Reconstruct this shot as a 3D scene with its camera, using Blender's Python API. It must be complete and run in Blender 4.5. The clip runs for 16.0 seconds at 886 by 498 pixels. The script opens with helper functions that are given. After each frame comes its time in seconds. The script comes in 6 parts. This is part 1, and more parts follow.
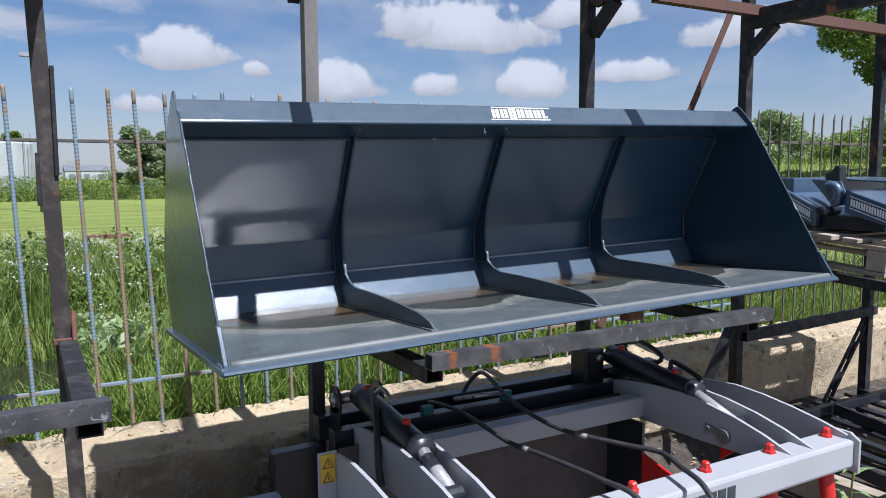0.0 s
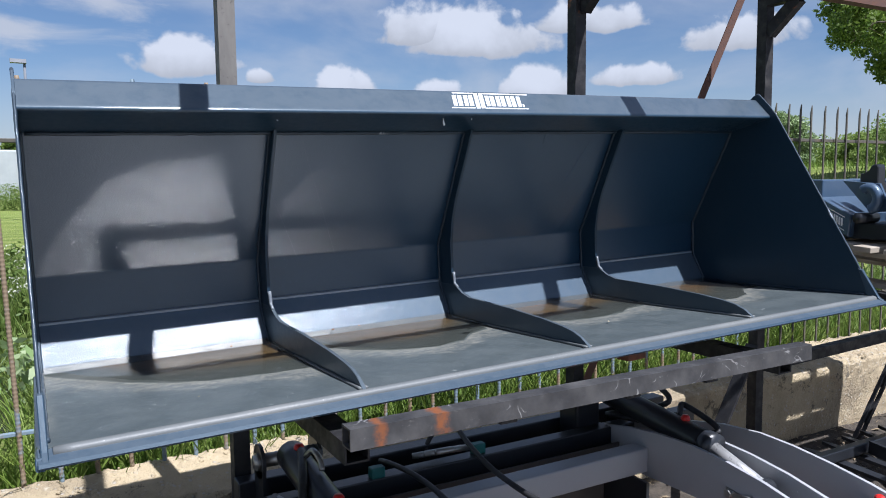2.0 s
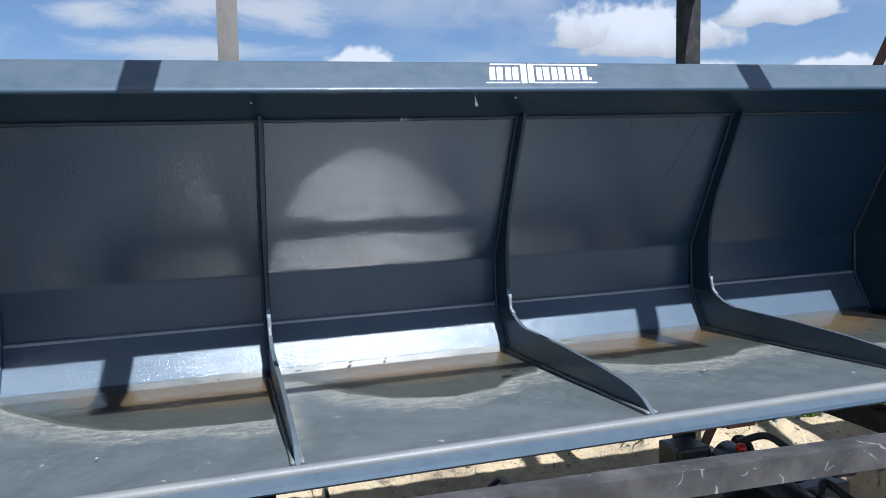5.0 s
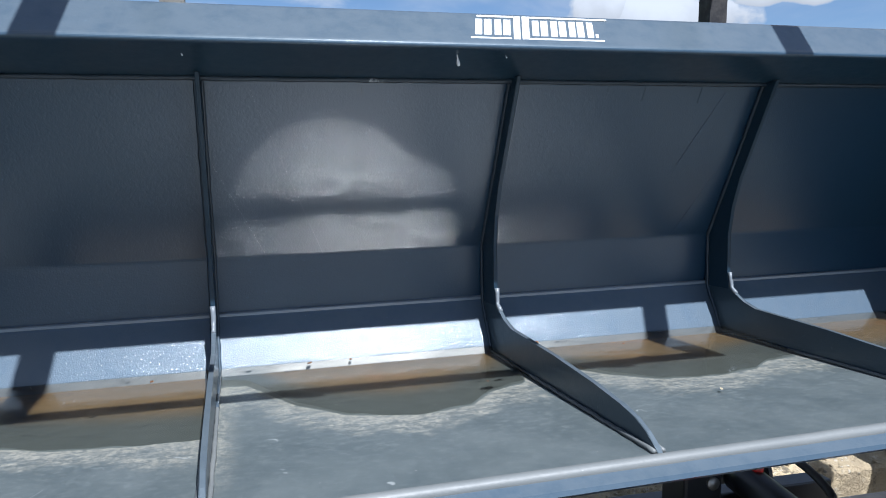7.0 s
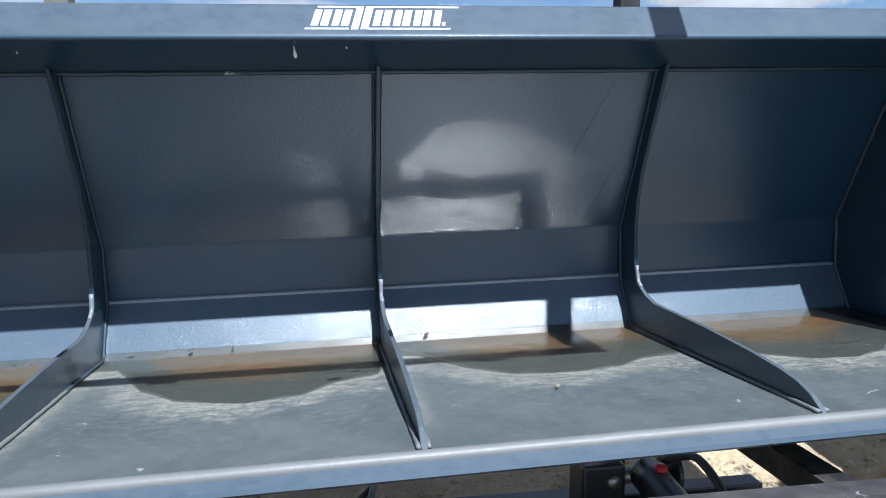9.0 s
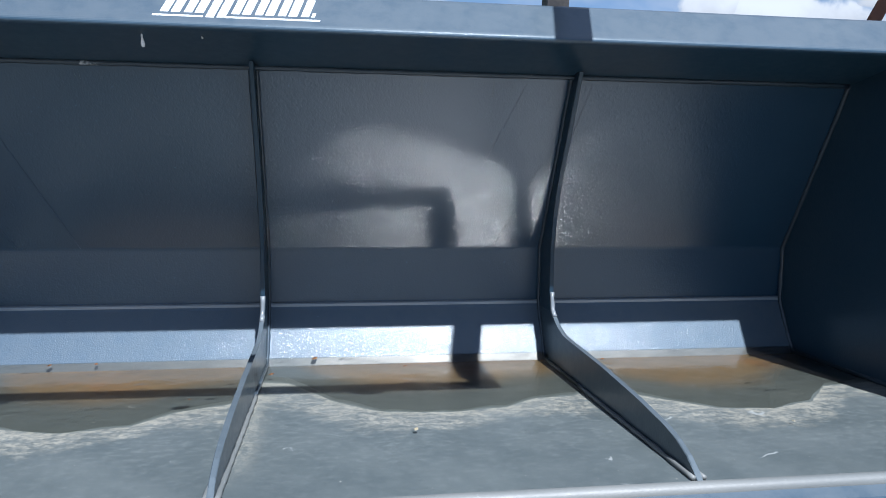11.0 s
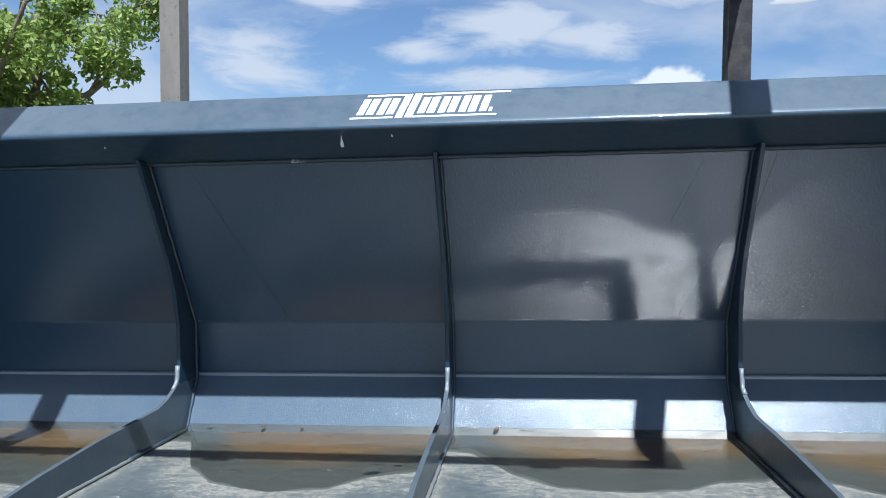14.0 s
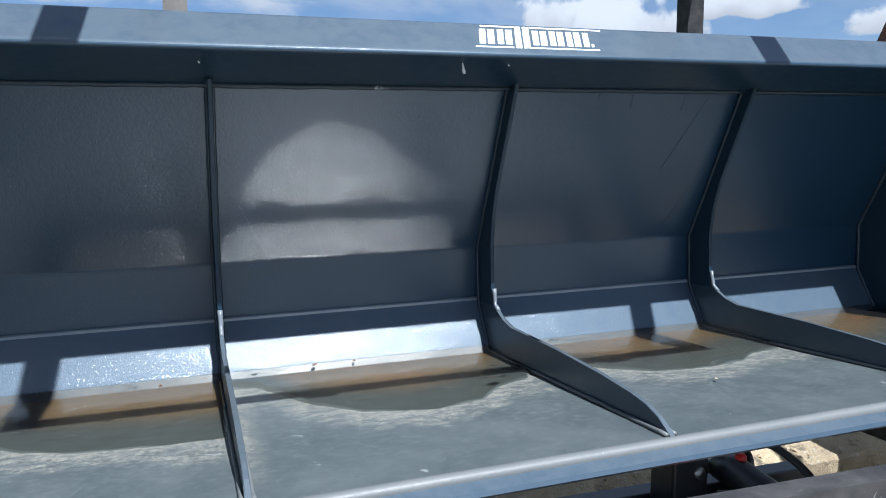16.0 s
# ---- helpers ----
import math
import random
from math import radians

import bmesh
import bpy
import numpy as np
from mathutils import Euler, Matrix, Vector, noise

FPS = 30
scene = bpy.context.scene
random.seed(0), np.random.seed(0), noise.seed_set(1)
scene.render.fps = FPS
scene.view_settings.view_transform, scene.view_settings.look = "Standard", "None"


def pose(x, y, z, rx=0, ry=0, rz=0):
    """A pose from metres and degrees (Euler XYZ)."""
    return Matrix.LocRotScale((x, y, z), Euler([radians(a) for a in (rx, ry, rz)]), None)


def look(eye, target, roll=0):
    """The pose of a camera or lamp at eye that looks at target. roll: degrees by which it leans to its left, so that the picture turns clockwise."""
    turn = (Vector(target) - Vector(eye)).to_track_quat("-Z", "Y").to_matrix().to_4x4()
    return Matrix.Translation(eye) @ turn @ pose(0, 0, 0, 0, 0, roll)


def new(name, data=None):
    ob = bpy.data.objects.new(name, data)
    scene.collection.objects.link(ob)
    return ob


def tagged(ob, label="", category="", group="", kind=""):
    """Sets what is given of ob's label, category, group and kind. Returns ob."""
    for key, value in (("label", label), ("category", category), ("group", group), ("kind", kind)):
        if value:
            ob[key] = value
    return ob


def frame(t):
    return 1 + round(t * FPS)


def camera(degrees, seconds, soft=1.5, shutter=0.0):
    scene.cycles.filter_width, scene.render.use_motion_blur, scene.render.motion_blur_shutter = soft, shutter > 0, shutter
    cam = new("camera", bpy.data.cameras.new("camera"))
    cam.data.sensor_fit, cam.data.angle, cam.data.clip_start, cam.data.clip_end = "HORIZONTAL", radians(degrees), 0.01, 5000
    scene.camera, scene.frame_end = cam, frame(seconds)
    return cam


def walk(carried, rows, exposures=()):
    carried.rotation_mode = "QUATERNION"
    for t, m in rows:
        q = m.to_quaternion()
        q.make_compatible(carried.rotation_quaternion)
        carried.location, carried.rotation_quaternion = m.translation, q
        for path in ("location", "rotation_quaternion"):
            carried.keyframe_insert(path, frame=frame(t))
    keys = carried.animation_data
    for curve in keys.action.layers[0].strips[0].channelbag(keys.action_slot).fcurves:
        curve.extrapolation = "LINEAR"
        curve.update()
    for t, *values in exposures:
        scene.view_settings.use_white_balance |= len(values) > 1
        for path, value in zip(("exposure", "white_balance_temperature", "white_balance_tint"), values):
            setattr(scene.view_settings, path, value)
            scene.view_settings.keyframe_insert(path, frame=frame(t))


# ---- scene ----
cam = camera(61.8, 16.0, soft=1.0)
PATH = [
    (0, (-1.585, -1.778, 1.619), (-0.604, -0.047, 1.42), -0.2),
    (0.5, (-1.49, -1.761, 1.629), (-0.492, -0.04, 1.423), -0.2),
    (1, (-1.303, -1.693, 1.634), (-0.307, 0.029, 1.432), -0.1),
    (1.5, (-1.202, -1.587, 1.624), (-0.214, 0.14, 1.421), -0.3),
    (2, (-1.185, -1.382, 1.611), (-0.212, 0.356, 1.427), -0.6),
    (2.5, (-1.153, -1.244, 1.611), (-0.193, 0.503, 1.445), -0.4),
    (3, (-1.037, -1.165, 1.593), (-0.16, 0.623, 1.411), -0.5),
    (3.5, (-0.874, -1.105, 1.608), (-0.127, 0.739, 1.403), -0.8),
    (4, (-0.775, -1.088, 1.603), (-0.13, 0.795, 1.406), -0.8),
    (4.5, (-0.713, -1.085, 1.608), (-0.129, 0.819, 1.424), -0.9),
    (4.7, (-0.701, -1.088, 1.602), (-0.128, 0.821, 1.436), -1.0),
    (6.8, (-0.579, -0.92, 1.576), (-0.081, 1.009, 1.397), -0.1),
    (7, (-0.553, -0.859, 1.594), (-0.017, 1.054, 1.361), 0.4),
    (7.5, (-0.466, -0.859, 1.591), (0.084, 1.043, 1.308), 0.2),
    (8, (-0.318, -0.89, 1.602), (0.177, 1.027, 1.317), 0.1),
    (8.2, (-0.262, -0.92, 1.604), (0.184, 1.009, 1.319), -0.2),
    (10.3, (-0.029, -0.955, 1.594), (0.248, 1.011, 1.352), 0.5),
    (10.5, (0.005, -0.916, 1.602), (0.289, 1.045, 1.328), 0.7),
    (11, (0.135, -0.835, 1.603), (0.429, 1.129, 1.365), 2.2),
    (11.5, (0.249, -0.802, 1.617), (0.46, 1.172, 1.37), 1.0),
    (12, (0.454, -0.782, 1.625), (0.439, 1.204, 1.384), -0.1),
    (12.4, (0.537, -0.81, 1.63), (0.278, 1.158, 1.383), -1.2),
    (12.5, (0.547, -0.819, 1.63), (0.226, 1.14, 1.389), -1.4),
    (13, (0.542, -0.836, 1.63), (0.126, 1.108, 1.406), -1.3),
    (13.5, (0.405, -0.851, 1.646), (0.021, 1.108, 1.521), 0.8),
    (14, (0.162, -0.883, 1.647), (-0.063, 1.102, 1.548), 0.3),
    (14.5, (-0.027, -0.824, 1.613), (-0.041, 1.174, 1.517), 0.4),
    (15, (-0.24, -0.688, 1.619), (-0.162, 1.308, 1.532), -3.1),
    (15.5, (-0.501, -0.746, 1.573), (-0.149, 1.218, 1.451), -1.9),
    (16, (-0.657, -0.879, 1.581), (-0.009, 1.002, 1.377), -0.0),
]
EXPOSURES = [(0.0, 0.70, 5650, 16), (2.0, 0.74, 5650, 15), (4.5, 0.88, 5600, 12), (8.0, 1.06, 5600, 11), (11.0, 1.10, 5600, 11), (13.0, 1.20, 5650, 12), (14.5, 1.02, 5600, 9), (16.0, 1.0, 5600, 10)]
walk(cam, [(t, look(eye, target, roll)) for t, eye, target, roll in PATH], EXPOSURES)

# ---- light ----
SUN_WAY = Vector((-0.1457, 0.5030, -0.8519))
world = bpy.data.worlds.new("sky")
scene.world = world
world.use_nodes = True


# the heaped clouds to the north: bearing and height of each one's base, half its width and its height, all in degrees
HEAPS = ((10.9, 8.3, 4.3, 2.6), (22.3, 6.3, 4.0, 2.7), (16.0, 7.5, 1.8, 1.2), (31.5, 10.0, 8.5, 3.6), (36.3, 6.5, 3.2, 2.8), (29.2, 6.3, 2.4, 1.7), (7.8, 4.8, 2.8, 1.5), (27.0, 10.6, 4.4, 3.4),
         (44.0, 7.2, 4.0, 1.6), (40.0, 11.2, 5.5, 2.2), (51.0, 9.5, 5.0, 2.6), (19.0, 14.4, 2.0, 0.8))
# thin drawn-out cloud higher up: bearing and height of the middle, half its width and height
WISPS = ((-1.2, 13.8, 7.5, 3.2), (-20.3, 11.2, 8.0, 3.2), (-14.5, 15.6, 4.5, 1.1), (4.0, 13.0, 7.0, 2.0), (-2.0, 10.0, 9.0, 1.5), (-8.0, 12.0, 5.0, 1.2), (12.0, 15.5, 6.0, 1.2))


class Sky:
    """Short ways to build the world's nodes."""

    def __init__(self):
        self.t = world.node_tree
        self.t.nodes.clear()

    def n(self, kind, **kw):
        node = self.t.nodes.new("ShaderNode" + kind)
        for k, v in kw.items():
            node.inputs[k.replace("_", " ")].default_value = v
        return node

    def link(self, a, b):
        self.t.links.new(a, b)

    def math(self, op, a, b=0.0):
        node = self.n("Math")
        node.operation = op
        for i, v in enumerate((a, b)):
            if isinstance(v, (int, float)):
                node.inputs[i].default_value = v
            else:
                self.link(v, node.inputs[i])
        return node.outputs[0]

    def along(self, vec, axis):
        node = self.n("VectorMath")
        node.operation = "DOT_PRODUCT"
        self.link(vec, node.inputs[0])
        node.inputs[1].default_value = axis
        return node.outputs["Value"]

    def ramp(self, value, a, b, lo=0.0, hi=1.0):
        node = self.n("MapRange", From_Min=a, From_Max=b, To_Min=lo, To_Max=hi)
        node.interpolation_type = "SMOOTHSTEP"
        self.link(value, node.inputs[0])
        return node.outputs[0]

    def noise(self, vec, scale, detail, rough=0.5, warp=0.0):
        node = self.n("TexNoise", Scale=scale, Detail=detail, Roughness=rough, Distortion=warp)
        self.link(vec, node.inputs["Vector"])
        return node.outputs[0]

    def mix(self, f, a, b):
        node = self.n("Mix")
        node.data_type = "RGBA"
        self.link(f, node.inputs["Factor"])
        for k, v in (("A", a), ("B", b)):
            if isinstance(v, tuple):
                node.inputs[k].default_value = (*v, 1)
            else:
                self.link(v, node.inputs[k])
        return node.outputs["Result"]


def build_sky():
    k = Sky()
    out, bg = k.n("OutputWorld"), k.n("Background")
    sky = k.n("TexSky")
    sky.sky_type, sky.sun_disc = "NISHITA", False
    sky.sun_elevation = math.asin(-SUN_WAY.z)
    sky.sun_rotation = math.atan2(-SUN_WAY.x, -SUN_WAY.y)
    sky.air_density, sky.dust_density, sky.ozone_density = 1.0, 0.5, 3.5
    co = k.n("TexCoord").outputs["Generated"]
    flat = k.n("Mapping")
    flat.inputs["Location"].default_value, flat.inputs["Scale"].default_value = CLOUD_SHIFT, (1, 1, 2.1)
    k.link(co, flat.inputs[0])
    flat = flat.outputs[0]
    up = k.along(co, (0, 0, 1))
    north = k.along(co, (0, 1, 0))
    # heaped clouds: each an uneven mound on a flat base
    bumps = k.math("ADD", k.math("MULTIPLY", k.math("SUBTRACT", k.noise(co, 22.0, 8.0, 0.52, 0.2), 0.5), 1.5), k.math("MULTIPLY", k.math("SUBTRACT", k.noise(co, 9.0, 3.0), 0.5), 1.0))
    mound, crest, wisps = None, None, None

    def patch(bearing, height, half, tall, base):
        """How deep inside a round patch of sky a direction lies, and how high in it; base flattens its lower half."""
        a, e = radians(bearing), radians(height)
        right, ahead = (math.cos(a), -math.sin(a), 0), (math.cos(e) * math.sin(a), math.cos(e) * math.cos(a), math.sin(e))
        over = (-math.sin(e) * math.sin(a), -math.sin(e) * math.cos(a), math.cos(e))
        u = k.math("DIVIDE", k.along(co, right), math.sin(radians(half)))
        v = k.math("DIVIDE", k.along(co, over), math.sin(radians(tall)))
        v2 = k.math("MAXIMUM", v, k.math("MULTIPLY", v, -base))
        d = k.math("SUBTRACT", 1.0, k.math("SQRT", k.math("ADD", k.math("MULTIPLY", u, u), k.math("MULTIPLY", v2, v2))))
        # the far side of the sky is out of the patch's reach
        return k.math("SUBTRACT", d, k.math("MULTIPLY", k.math("LESS_THAN", k.along(co, ahead), 0.5), 9.0)), v

    for wisp in WISPS:
        d, v = patch(*wisp, 1.0)
        wisps = d if wisps is None else k.math("MAXIMUM", wisps, d)
    drawn = k.n("Mapping")
    drawn.inputs["Rotation"].default_value, drawn.inputs["Scale"].default_value = (0, radians(12), 0), (1, 1, 3.4)
    k.link(co, drawn.inputs[0])
    streak = k.math("SUBTRACT", k.noise(drawn.outputs[0], 9.0, 8.0, 0.6, 0.5), 0.5)
    wisps = k.math("MULTIPLY", k.ramp(k.math("ADD", wisps, k.math("MULTIPLY", streak, 2.2)), 0.0, 0.95), 0.85)
    for heap in HEAPS:
        d, v = patch(*heap, 3.2)
        lit = k.math("ADD", k.math("MULTIPLY", v, 0.75), k.math("MULTIPLY", d, 0.2))
        if mound is None:
            mound, crest = d, lit
        else:
            nearer = k.math("GREATER_THAN", d, mound)
            crest = k.math("ADD", k.math("MULTIPLY", lit, nearer), k.math("MULTIPLY", crest, k.math("SUBTRACT", 1.0, nearer)))
            mound = k.math("MAXIMUM", mound, d)
    heap = k.ramp(k.math("ADD", mound, bumps), 0.12, 0.42)
    # elsewhere, broken cloud over the whole sky
    broken = k.ramp(k.math("ADD", k.noise(flat, 4.2, 9.0, 0.47, 0.15), k.ramp(up, 0.42, 0.10, -0.012, 0.040)), 0.530, 0.605)
    broken = k.math("MULTIPLY", broken, k.ramp(north, 0.62, 0.35))
    # thin veil of high cloud, drawn out in streaks
    veil = k.math("MULTIPLY", k.ramp(k.noise(flat, 2.6, 8.0, 0.55, 0.6), 0.40, 0.72), 0.62)
    haze = k.math("MULTIPLY", k.ramp(up, 0.16, 0.0), 0.55)
    both = k.math("MAXIMUM", k.math("MAXIMUM", k.math("MAXIMUM", heap, broken), wisps), k.math("MAXIMUM", veil, haze))
    # sunlit crowns, greyer bases
    tone = k.ramp(k.math("ADD", crest, k.math("MULTIPLY", bumps, 0.55)), -0.15, 0.55, 0.66, 1.0)
    tone = k.math("ADD", k.math("MULTIPLY", tone, heap), k.math("MULTIPLY", k.math("SUBTRACT", 1.0, heap), 0.80))
    tone = k.math("MULTIPLY", tone, CLOUD_LIGHT)
    white = k.n("CombineColor")
    for i, c in enumerate((0.965, 0.985, 1.0)):
        k.link(k.math("MULTIPLY", tone, c), white.inputs[i])
    k.link(k.mix(both, sky.outputs[0], white.outputs[0]), bg.inputs[0])
    bg.inputs[1].default_value = SKY
    k.link(bg.outputs[0], out.inputs[0])


SKY, CLOUD_LIGHT, CLOUD_SHIFT = 0.052, 8.7, (0.35, 1.9, 0.4)
build_sky()
sun = new("sun", bpy.data.lights.new("sun", "SUN"))
sun.data.energy, sun.data.angle, sun.data.color = 5.0, radians(0.53), (1.0, 0.955, 0.88)
sun.matrix_world = look(Vector((0, 0, 8)), Vector((0, 0, 8)) + SUN_WAY)


# ---- materials ----
class Nodes:
    """Short ways to build a node material."""

    def __init__(self, name):
        self.m = bpy.data.materials.new(name)
        self.m.use_nodes = True
        self.t = self.m.node_tree
        self.t.nodes.clear()
        self.out = self.n("OutputMaterial")
        self.p = self.n("BsdfPrincipled")
        self.link(self.p.outputs[0], self.out.inputs[0])
        self.co = self.n("TexCoord")

    def n(self, kind, **kw):
        node = self.t.nodes.new("ShaderNode" + kind)
        for k, v in kw.items():
            node.inputs[k.replace("_", " ")].default_value = v
        return node

    def link(self, a, b):
        self.t.links.new(a, b)

    def noise(self, scale, detail=5.0, rough=0.55, vec=None, stretch=None):
        node = self.n("TexNoise", Scale=scale, Detail=detail, Roughness=rough)
        vec = vec or self.co.outputs["Object"]
        if stretch:
            mp = self.n("Mapping")
            mp.inputs["Scale"].default_value = stretch
            self.link(vec, mp.inputs[0])
            vec = mp.outputs[0]
        self.link(vec, node.inputs["Vector"])
        return node.outputs[0]

    def ramp(self, value, a, b, lo=0.0, hi=1.0, smooth=True):
        node = self.n("MapRange")
        if smooth:
            node.interpolation_type = "SMOOTHSTEP"
        self.link(value, node.inputs[0])
        for k, v in (("From Min", a), ("From Max", b), ("To Min", lo), ("To Max", hi)):
            node.inputs[k].default_value = v
        return node.outputs[0]

    def math(self, op, a, b=None):
        node = self.n("Math")
        node.operation = op
        for i, v in enumerate((a, b)):
            if v is None:
                continue
            if isinstance(v, (int, float)):
                node.inputs[i].default_value = v
            else:
                self.link(v, node.inputs[i])
        return node.outputs[0]

    def mix(self, f, a, b):
        node = self.n("Mix")
        node.data_type = "RGBA"
        if isinstance(f, (int, float)):
            node.inputs["Factor"].default_value = f
        else:
            self.link(f, node.inputs["Factor"])
        for k, v in (("A", a), ("B", b)):
            if isinstance(v, tuple):
                node.inputs[k].default_value = (*v, 1)
            else:
                self.link(v, node.inputs[k])
        return node.outputs["Result"]

    def base(self, colour):
        if isinstance(colour, tuple):
            self.p.inputs["Base Color"].default_value = (*colour, 1)
        else:
            self.link(colour, self.p.inputs["Base Color"])

    def rough(self, v):
        if isinstance(v, (int, float)):
            self.p.inputs["Roughness"].default_value = v
        else:
            self.link(v, self.p.inputs["Roughness"])

    def bump(self, height, strength=0.3, dist=0.002):
        node = self.n("Bump", Strength=strength, Distance=dist)
        self.link(height, node.inputs["Height"])
        self.link(node.outputs[0], self.p.inputs["Normal"])

    def random(self):
        return self.n("ObjectInfo").outputs["Random"]


def paint(name, colour, dusty, rough=0.35, worn=None, wear=0.68, grain=900.0, strength=0.12, coat=0.0, wrinkle=0.0, specular=0.5, pale_up=0.62, coat_rough=0.10):
    m = Nodes(name)
    c = m.mix(m.ramp(m.noise(3.0, 6), 0.35, 0.75, 0.0, 0.8), colour, dusty)
    speck = m.ramp(m.noise(140.0, 3), 0.70, 0.76, 0.0, 0.5)
    c = m.mix(speck, c, tuple(min(1, 2.4 * v) for v in dusty))
    if worn:
        w = m.ramp(m.noise(9.0, 8, 0.65), wear, wear + 0.05)
        c = m.mix(w, c, worn)
    if coat:
        # paler and greyer on what faces up
        face = m.n("SeparateXYZ")
        m.link(m.n("NewGeometry").outputs["Normal"], face.inputs[0])
        lying = m.math("MULTIPLY", m.ramp(face.outputs[2], 0.25, 0.75, 0.0, pale_up), m.ramp(m.noise(24.0, 8, 0.7), 0.25, 0.6, 0.55, 1.0))
        c = m.mix(lying, c, (0.090, 0.108, 0.124))
    m.base(c)
    m.rough(m.ramp(m.noise(55.0, 6, 0.65), 0.3, 0.7, rough - 0.02, rough + 0.045))
    m.p.inputs["Coat Weight"].default_value = coat
    m.p.inputs["Coat Roughness"].default_value = coat_rough
    m.p.inputs["Coat IOR"].default_value = 1.5
    if coat:
        m.p.inputs["Specular Tint"].default_value = (0.80, 0.93, 1.0, 1)
        m.p.inputs["Specular IOR Level"].default_value = specular
    h = m.noise(grain, 3)
    if coat:
        h = m.math("ADD", h, m.math("MULTIPLY", m.noise(110.0, 4, 0.6), 0.5))   # orange peel
    if wrinkle:
        # broad wrinkles where the paint has pulled together
        ridge = m.math("ABSOLUTE", m.math("SUBTRACT", m.noise(46.0, 3, 0.5), 0.5))
        h = m.math("ADD", h, m.math("MULTIPLY", m.math("SUBTRACT", 0.5, ridge), wrinkle))
    m.bump(h, strength, 0.0009)
    if coat:
        m.link(m.p.inputs["Normal"].links[0].from_socket, m.p.inputs["Coat Normal"])
    return m.m


def steel_black(name, rusty=0.62, dark=(0.014, 0.014, 0.016), scuffed=(0.058, 0.054, 0.051)):
    """Black painted mill steel, scuffed, with rust coming through."""
    m = Nodes(name)
    c = m.mix(m.ramp(m.noise(14.0, 8, 0.7), 0.45, 0.75), dark, scuffed)
    r = m.math("MULTIPLY", m.ramp(m.noise(4.0, 9, 0.7), rusty, rusty + 0.07), m.ramp(m.noise(40.0, 4), 0.3, 0.6))
    c = m.mix(r, c, (0.23, 0.085, 0.03))
    m.base(c)
    m.p.inputs["Specular IOR Level"].default_value = 0.35
    m.rough(m.ramp(m.noise(30.0, 4), 0.3, 0.7, 0.5, 0.8))
    m.bump(m.noise(120.0, 5), 0.25, 0.001)
    return m.m


def rust(name, colour=(0.20, 0.075, 0.035)):
    m = Nodes(name)
    c = m.mix(m.ramp(m.noise(30.0, 8, 0.7), 0.3, 0.7), colour, (0.09, 0.05, 0.04))
    m.base(c)
    m.rough(0.85)
    m.bump(m.noise(220.0, 5), 0.5, 0.001)
    return m.m


def grey_steel():
    """A post whose black paint has worn down to dull grey steel, rusting in runs."""
    m = Nodes("grey_steel")
    c = m.mix(m.ramp(m.noise(11.0, 8, 0.68, stretch=(1, 1, 0.25)), 0.35, 0.7), (0.115, 0.108, 0.098), (0.175, 0.165, 0.148))
    c = m.mix(m.ramp(m.noise(60.0, 7, 0.7), 0.58, 0.68, 0.0, 0.6), c, (0.05, 0.047, 0.044))
    c = m.mix(m.ramp(m.noise(6.0, 9, 0.72, stretch=(2.5, 2.5, 0.5)), 0.60, 0.68, 0.0, 0.8), c, (0.13, 0.065, 0.036))
    # its foot is black: the shade under the bucket, put into the colour
    sep = m.n("SeparateXYZ")
    m.link(m.co.outputs["Object"], sep.inputs[0])
    low = m.math("ADD", sep.outputs[2], m.math("MULTIPLY", m.math("SUBTRACT", m.noise(12.0, 7, 0.7), 0.5), 0.5))
    c = m.mix(m.ramp(low, 1.30, 1.15), c, (0.020, 0.020, 0.021))
    m.base(c)
    m.rough(m.ramp(m.noise(30.0, 4), 0.3, 0.7, 0.5, 0.75))
    m.bump(m.noise(150.0, 5), 0.25, 0.001)
    return m.m


def bar_metal():
    """Ribbed bars: blue-grey and brown old paint flaking off rust."""
    m = Nodes("bar_metal")
    z = m.noise(3.2, 7, 0.65, vec=m.n("NewGeometry").outputs["Position"], stretch=(1.6, 1, 1.5))
    hue = m.math("ADD", z, m.math("MULTIPLY", m.random(), 0.16))
    c = m.mix(m.ramp(hue, 0.55, 0.62), (0.165, 0.225, 0.265), (0.22, 0.165, 0.105))
    c = m.mix(m.ramp(m.noise(60.0, 6, 0.7), 0.55, 0.75), c, (0.21, 0.195, 0.165))
    c = m.mix(m.ramp(m.noise(9.0, 8, 0.7), 0.60, 0.66), c, (0.17, 0.07, 0.035))
    m.base(c)
    m.rough(0.62)
    m.bump(m.noise(300.0, 4), 0.3, 0.001)
    return m.m


